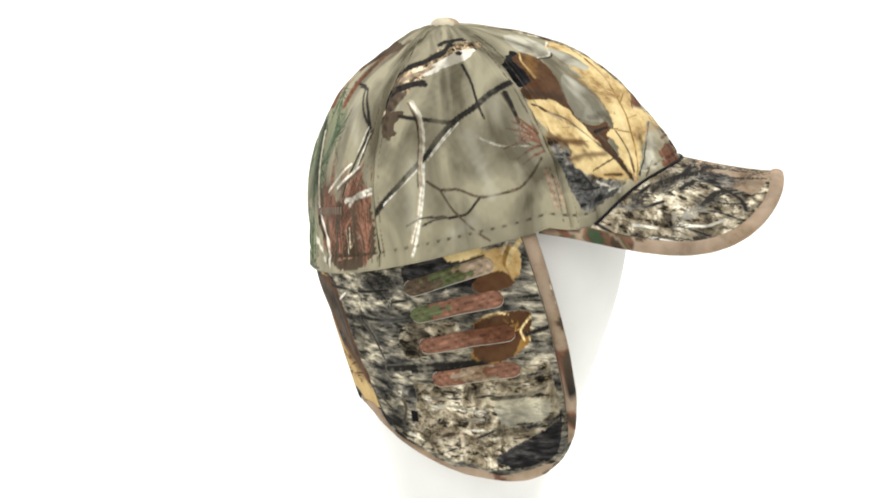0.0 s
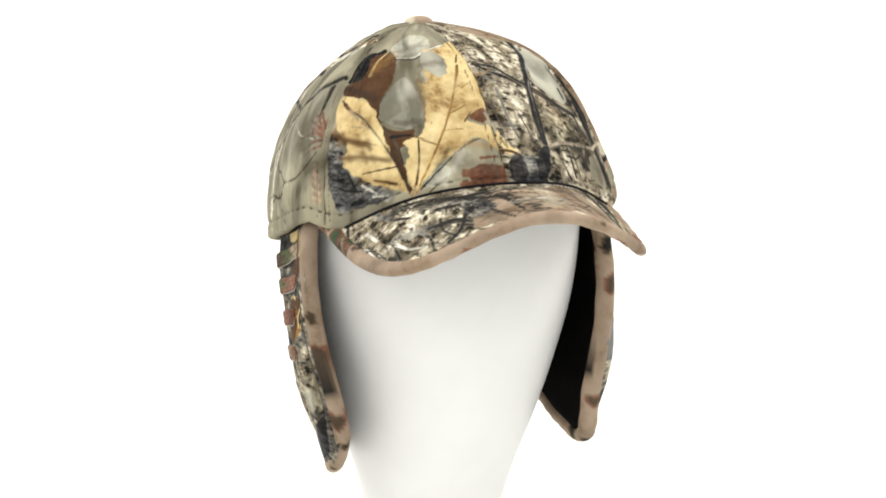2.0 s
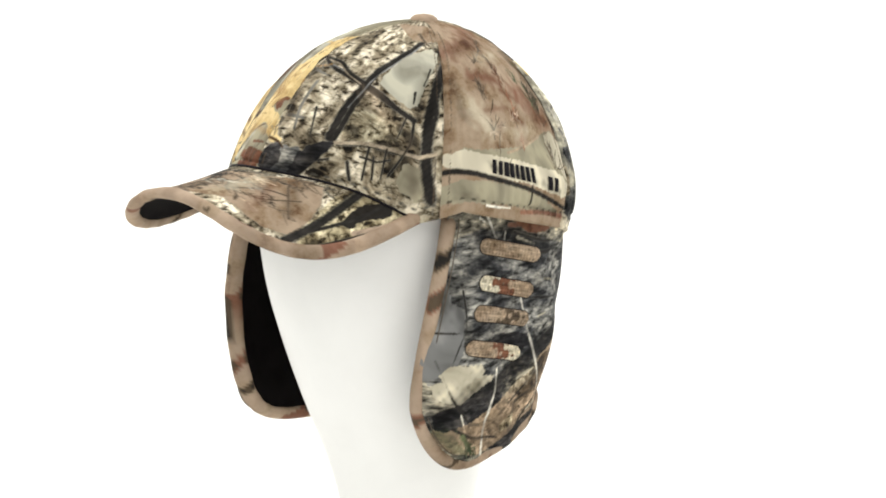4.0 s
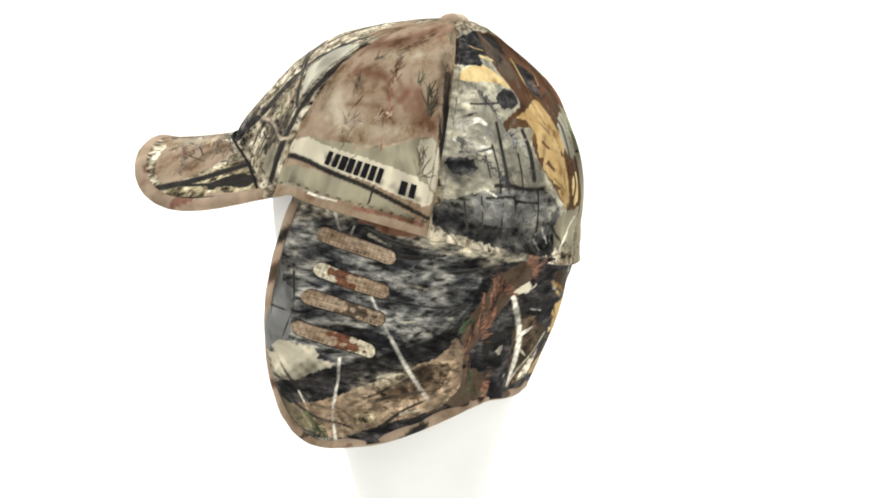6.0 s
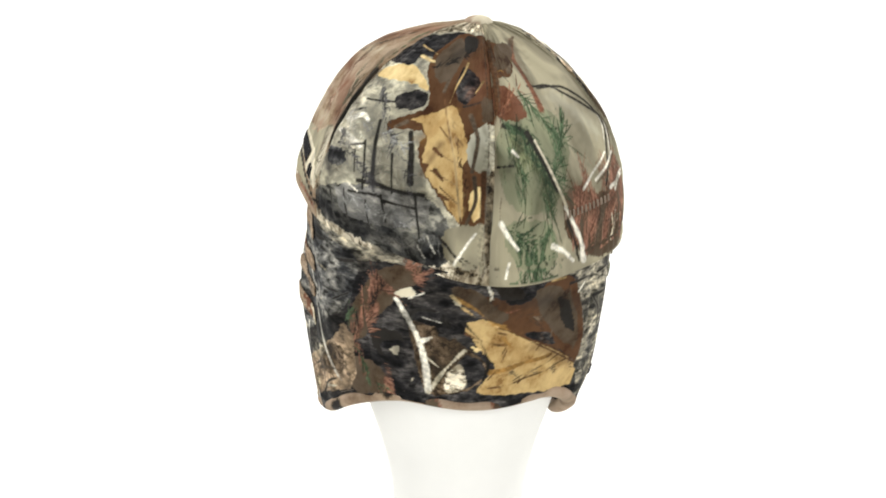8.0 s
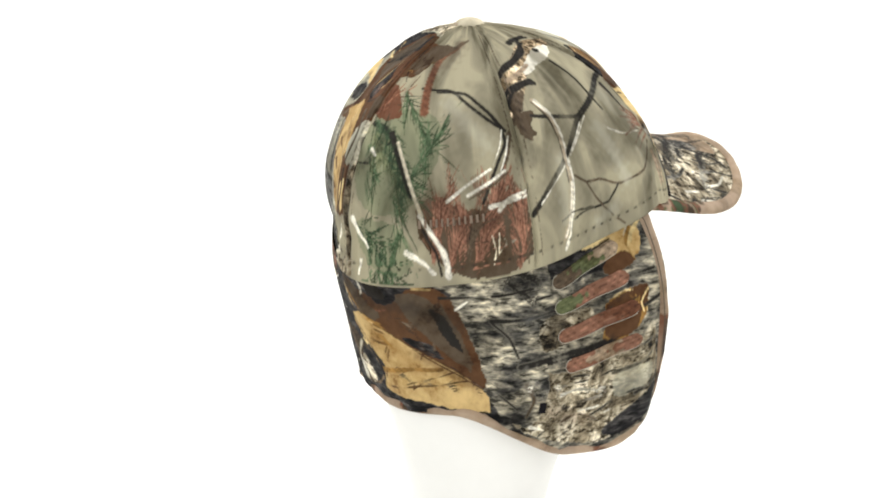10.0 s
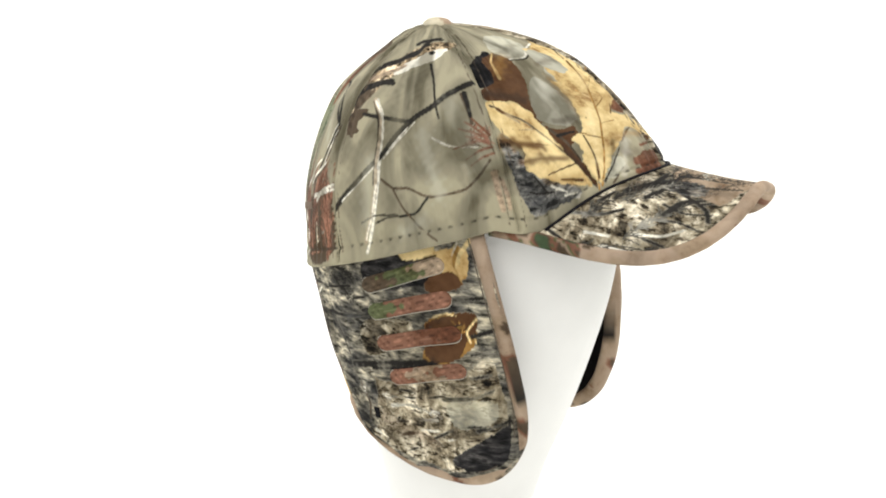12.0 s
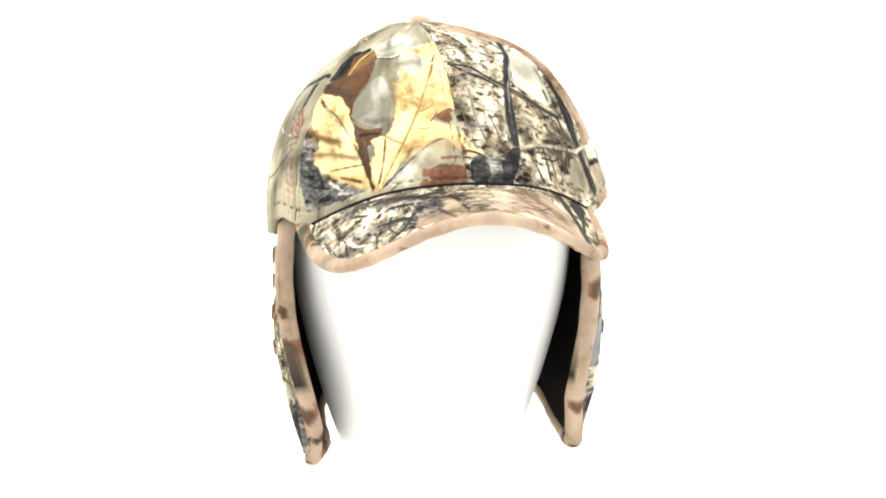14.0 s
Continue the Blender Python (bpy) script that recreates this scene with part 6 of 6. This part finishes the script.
def build_brim(cap):
    nu, nv = 300, 130
    U, V = np.meshgrid(np.linspace(-1, 1, nu), np.linspace(0, 1, nv), indexing="ij")
    U = 0.5 * U + 0.5 * np.sin(U * np.pi / 2)
    pts = brim_point(U.ravel(), V.ravel(), 0.0008)
    q = (pts + AXIS)[:, :2] * 1000
    pr = Print(q, pts, lambda x, y: np.stack([x / 1000, y / 1000, brim_height(x / 1000, y / 1000) + 0.0008], -1) - AXIS, GREY, BARK, chart_mm=(1, 1), seed=9)
    pr.run(brim_motifs)
    edge = [tuple(p) for p in ((brim_point(np.linspace(-1, 1, 40), np.full(40, 0.925)) + AXIS) * 1000)[:, :2]]
    pr.stroke(DARK, 0.3, 0.3, edge, ragged=0.5, solid=0.6)
    brim = link_mesh("brim", pts, grid_faces(nu, nv, flip=True), CLOTH, cap, "curved brim printed with pale bark and brown leaves")
    pr.put(brim)
    U, V = np.meshgrid(np.linspace(-1, 1, 90), np.linspace(0, 0.99, 30), indexing="ij")
    under = brim_point(U.ravel(), V.ravel(), -0.0026)
    link_mesh("brim_underside", under, grid_faces(90, 30), FLEECE, brim, "black cloth under the brim")
    w = np.linspace(-1, 1, 220)
    u = 0.5 * w + 0.5 * np.sin(w * np.pi / 2)
    path, inner = brim_point(u, np.ones(220), -0.0009), brim_point(u, np.full(220, 0.93), -0.0009)
    tangent = unit(np.gradient(path, axis=0))
    out = path - inner
    out = unit(out - tangent * (out * tangent).sum(1, keepdims=True))
    up = unit(np.cross(tangent, out))
    v, f = tube(path - out * 0.0022, out, up, 0.0040, 0.0029 + 0.0002 * np.sin(np.arange(220) * 0.7), 14)
    # near-black cord along the joint: the seam line, with the gap's shade put in
    p = np.radians(np.linspace(-46, 46, 120))
    path = crown_point(p, 0 * p, 0.0008) + AXIS
    path[:, 2] = brim_height(path[:, 0], path[:, 1]) + 0.0012
    path = path - AXIS
    tangent = unit(np.gradient(path, axis=0))
    side = np.stack([np.cos(p), np.sin(p), 0 * p], 1)
    sv, sf = tube(path, unit(side - tangent * (side * tangent).sum(1, keepdims=True)), unit(np.cross(tangent, side)), 0.0008, 0.0007, 8)
    link_mesh("brim_seam_and_shade", sv, sf, THREAD_DARK, cap, "dark cord for the seam and the shaded gap between crown and brim")
    ob = link_mesh("brim_binding", v, f, CLOTH, brim, "tan cloth binding")
    plain_print(ob, TAN, 0.6, [(2.1, 9, MUD), (1.3, 2.1, TANBROWN), (-9, -1.7, RED)],
                [(-9, -0.9, GREEN), (-0.9, -0.4, MUD), (-0.4, 0.1, RED), (0.1, 0.4, OLIVE), (1.1, 9, MUD)])


def build_flap(cap):
    nu, nv = 620, 170
    W, V = np.meshgrid(np.linspace(-1, 1, nu), np.linspace(0, 1, nv), indexing="ij")
    U = 0.35 * W + 0.65 * np.sin(W * np.pi / 2)
    base = flap_point(U.ravel(), V.ravel()) + AXIS
    deg = np.degrees(np.arctan2(base[:, 1], base[:, 0])) % 360
    z = base[:, 2]
    puff = 0.0012 * np.sin(deg * 0.115 + 0.8) * np.sin(z * 70 + 0.6) + 0.0007 * np.sin(deg * 0.29 + z * 90)
    puff = puff * np.clip(V.ravel() * 5, 0, 1)
    seam = -0.0009 * (np.exp(-((deg - 229) / 0.8) ** 2) + np.exp(-((deg - 131) / 0.8) ** 2))
    pts = flap_point(U.ravel(), V.ravel(), puff + seam)
    q = np.stack([deg, z * 1000], 1)

    def place(x, y):
        p, h = np.radians(x), y / 1000
        r = flap_radius(p, h)
        return np.stack([r * np.cos(p), r * np.sin(p), h], -1) - AXIS

    pr = Print(q, pts, place, GREY, SLATE, span=(0, 360), chart_mm=(1.5, 1.0), seed=21)
    pr.run(flap_motifs)
    flap = link_mesh("neck_flap", pts, grid_faces(nu, nv), CLOTH, cap, "long ear and neck flap printed with bark, twigs and leaves")
    pr.put(flap)
    W, V = np.meshgrid(np.linspace(-1, 1, 200), np.linspace(0, 1, 40), indexing="ij")
    U = 0.35 * W + 0.65 * np.sin(W * np.pi / 2)
    link_mesh("flap_lining", flap_point(U.ravel(), V.ravel(), -0.0075), grid_faces(200, 40, flip=True), FLEECE, flap, "black fleece lining")
    # binding round the front edges and the hem
    w = np.linspace(-1, 1, 420)
    ue = 0.35 * w + 0.65 * np.sin(w * np.pi / 2)
    side = np.linspace(0.02, 1, 50)[:-1]
    u = np.concatenate([np.full(49, -1.0), ue, np.full(49, 1.0)])
    v = np.concatenate([side, np.ones(420), side[::-1]])
    path = flap_point(u, v, -0.0036 - 0.005 * np.clip(1 - v / 0.12, 0, 1))
    tangent = np.gradient(path, axis=0)
    for _ in range(3):
        tangent[1:-1] = (tangent[:-2] + tangent[1:-1] + tangent[2:]) / 3
    tangent = unit(tangent)
    p = np.arctan2((path + AXIS)[:, 1], (path + AXIS)[:, 0])
    normal = np.stack([np.cos(p), np.sin(p), 0 * p], 1)
    normal = unit(flap_point(u, v, 0.002) - flap_point(u, v, -0.006))
    out = unit(np.cross(tangent, normal))
    middle = flap_point(u * 0.9, v * 0.9 * np.where(np.abs(u) < 0.999, 1, 1), -0.0036)
    out *= np.sign(((path - middle) * out).sum(1))[:, None]
    verts, faces = tube(path - out * 0.0020, normal, out, 0.0052 + 0.0002 * np.sin(np.arange(len(path)) * 0.45), 0.0040, 14)
    ob = link_mesh("flap_binding", verts, faces, CLOTH, flap, "tan and brown cloth binding")
    plain_print(ob, TAN, 3.3, BINDING_SPOTS)
    verts, faces = tube(path - out * 0.0066 + normal * 0.0040, normal, out, 0.0003, 0.0003, 5)
    link_mesh("stitching", verts, faces, THREAD_BROWN, flap, "row of brown stitches along the binding")
    return flap


def build_slot(flap, a, b, half, tones, dots, label):
    """A long rounded patch over an ear opening, from a to b (bearing, height in mm), edged with pale thread."""
    a, b = np.array(a, float), np.array(b, float)
    mm = np.array([1.45, 1.0])
    way = (b - a) * mm
    length = np.linalg.norm(way)
    way = way / length
    side = np.array([-way[1], way[0]])
    n, k = 60, 15

    def place(s, h, lift):
        q = a + (way * s[:, None] + side * h[:, None]) / mm
        p, z = np.radians(q[:, 0]), q[:, 1] / 1000
        r = flap_radius(p, z) + 0.0012 * np.sin(q[:, 0] % 360 * 0.115 + 0.8) * np.sin(z * 70 + 0.6) + 0.0007 * np.sin(q[:, 0] % 360 * 0.29 + z * 90) + lift
        return np.stack([r * np.cos(p), r * np.sin(p), z], -1) - AXIS, q

    s = np.linspace(-half, length + half, n)
    over = np.clip(np.maximum(-s, s - length), 0, half)
    wide = np.sqrt(np.maximum(half ** 2 - over ** 2, 0.001))
    S, T = np.meshgrid(s, np.linspace(-1, 1, k), indexing="ij")
    H = T * wide[:, None]
    edge = np.clip(np.minimum(1 - np.abs(T), 0.2) / 0.2, 0, 1)
    pts, q = place(S.ravel(), H.ravel(), (0.0003 + 0.0010 * edge.ravel()))
    slot = link_mesh("ear_patch", pts, grid_faces(n, k), CLOTH, flap, label)
    a1, b1 = S.ravel() + a[1], H.ravel()
    along = (S.ravel() + half) / (length + 2 * half) + 0.10 * np.sin(b1 * 0.8 + a[1]) + 0.06 * np.sin(a1 * 1.1)
    ink = np.array(tones, float)[np.clip((along * len(tones)).astype(int), 0, len(tones) - 1)]
    streak = 0.6 * np.sin(a1 * 0.83 + b1 * 1.1 + 2 * np.sin(a1 * 0.37)) + 0.6 * np.sin(a1 * 0.29 - b1 * 1.9 + 1.3 * np.sin(b1 * 0.9 + a1 * 0.21))
    ink[streak > 0.78] *= 1.5
    ink[streak < -0.8] *= 0.55
    if dots:
        grid = (np.abs((S.ravel() + 50) % 2.2 - 1.1) < 0.42) & (np.abs((H.ravel() + 50) % 1.6 - 0.8) < 0.4)
        ink[grid] *= 0.45
    layer = np.zeros((len(pts), 3))
    layer[:, 1] = 0.6
    put_print(slot, ink, layer, np.concatenate([q * mm, pts[:, 2:] * 100], 1))
    ring = [(x, y) for x, y in zip(s, wide)] + [(x, -y) for x, y in zip(s[::-1], wide[::-1])]
    ring = np.array(ring) if dots else np.array(ring[n:] + ring[:6])
    path, _ = place(ring[:, 0], ring[:, 1], np.full(len(ring), 0.0005))
    tangent = unit(np.roll(path, -1, 0) - np.roll(path, 1, 0)) if dots else unit(np.gradient(path, axis=0))
    p = np.arctan2((path + AXIS)[:, 1], (path + AXIS)[:, 0])
    normal = np.stack([np.cos(p), np.sin(p), 0 * p], 1)
    v, f = tube(path, unit(np.cross(tangent, normal)), normal, 0.00022, 0.00022, 6, closed=dots)
    link_mesh("edge_stitch", v, f, THREAD_PALE if not dots else THREAD_DARK, slot, "edge of thread round the patch")


def build_tag(flap, deg, z):
    """A small square of black stitching."""
    n = 10
    x, y = np.meshgrid(np.linspace(-2.2, 2.2, n), np.linspace(-3.4, 3.4, n), indexing="ij")
    p, h = np.radians(deg + x.ravel() / 1.4), (z + y.ravel()) / 1000
    r = flap_radius(p, h) + 0.0010 + 0.0004 * np.sin(y.ravel() * 4.0) + 0.0008 * ((np.abs(x.ravel()) < 2.1) & (np.abs(y.ravel()) < 3.3))
    link_mesh("bar_tack", np.stack([r * np.cos(p), r * np.sin(p), h], -1) - AXIS, grid_faces(n, n), THREAD_DARK, flap, "small square of black stitching")


def build_embroidery(cap, a, b, count, high, wide, mat, label, seed, lean=0.0):
    """A line of stitched bars on the crown from a to b (bearing, percent)."""
    rng = np.random.default_rng(seed)
    a, b = np.array(a, float), np.array(b, float)
    for i in range(count):
        f = (i + 0.5) / count
        c = a + (b - a) * f
        n, k = 5, 9
        x = np.linspace(-wide / 2, wide / 2, n) * rng.uniform(0.75, 1.15)
        y = np.linspace(0, high, k)
        X, Y = np.meshgrid(x, y, indexing="ij")
        edge = np.minimum(np.minimum(X - x[0], x[-1] - X), np.minimum(Y, high - Y))
        mm = np.array([1.6, 1.3])
        slope = (b - a) * mm
        slope = slope / np.linalg.norm(slope)
        up = np.array([-slope[1], slope[0]]) * (1 if slope[0] > 0 else -1)
        q = c + (slope * X.reshape(-1, 1) + up * Y.reshape(-1, 1)) / mm
        pts = crown_point(np.radians(q[:, 0]), q[:, 1] / 100, (0.0004 + 0.0006 * (edge.ravel() > 0.1)))
        link_mesh("embroidered_bar", pts, grid_faces(n, k), mat, cap, label)


def build_cap():
    cap = tagged(new("camouflage_cap"), "insulated woodland camouflage cap with neck flap and curved brim", "cap")
    build_crown(cap)
    build_brim(cap)
    flap = build_flap(cap)
    red_tones = ((MUD, OLIVE, TANBROWN), (OLIVE, RED, RED), (RED, RED, RUST), (RED, TANBROWN, RED))
    ends = (((254.4, -38.0), (279.1, -24.2)), ((256.3, -52.2), (282.3, -41.0)), ((258.9, -69.1), (285.7, -58.1)), ((263.5, -86.9), (287.5, -77.2)))
    for (a, b), tones in zip(ends, red_tones):
        build_slot(flap, a, b, 4.3, tones, False, "long rounded patch of red-brown cloth")
    tan_tones = ((TANBROWN, TANBROWN, TANBROWN, TANBROWN), (PALE, RUST, TANBROWN, TANBROWN), (TANBROWN, TANBROWN, MUD, TANBROWN), (TANBROWN, TANBROWN, RUST, PALE))
    ends = (((73.2, -17.9), (96.9, -27.2)), ((72.6, -37.3), (94.5, -46.3)), ((69.5, -52.3), (92.9, -61.7)), ((66.1, -69.6), (89.1, -80.2)))
    for (a, b), tones in zip(ends, tan_tones):
        build_slot(flap, a, b, 4.3, tones, True, "long rounded patch of tan cloth with fine holes")
    build_embroidery(cap, (69.5, 11.6), (91.0, 10.0), 8, 5.6, 3.6, THREAD_DARK, "black embroidered bar on a pale limb", 3)
    build_embroidery(cap, (97.0, 8.6), (103.5, 8.2), 2, 5.0, 3.4, THREAD_DARK, "black embroidered bar on a pale limb", 4)
    build_embroidery(cap, (205.5, 12.0), (229.5, 12.6), 12, 2.4, 1.4, THREAD_FAINT, "small brown embroidered bar", 5)
    build_tag(flap, 252.3, -110.2)
    return cap


build_sweep()
head = build_head()
cap = build_cap()

# ---- what turns ----
TURN = [(0, 1.14), (0.5, -13.61), (1, -28.22), (1.5, -43.05), (2, -59.72), (2.5, -74.81), (3, -89.65), (3.5, -105.05), (4, -122.25), (4.2, -127.91),
        (5.25, -161.14), (6.3, -194.37), (6.5, -200.42), (7, -215.79), (7.5, -231.31), (8, -248.41), (8.2, -254.29), (9.25, -287.55), (10.3,
        -320.81), (10.5, -327.92), (11, -343.07), (11.5, -357.99), (12, -372.72), (12.5, -388.88), (13, -403.19), (13.5, -416.67), (13.8,
        -423.89), (14, -428.6)]


def motions():
    """The head and the cap on it turn together about one upright axis."""
    rows = [(t, pose(0, 0, FLOOR_TO_CAP, 0, 0, a - 10.0)) for t, a in TURN]
    walk(head, rows)
    walk(cap, rows)


motions()
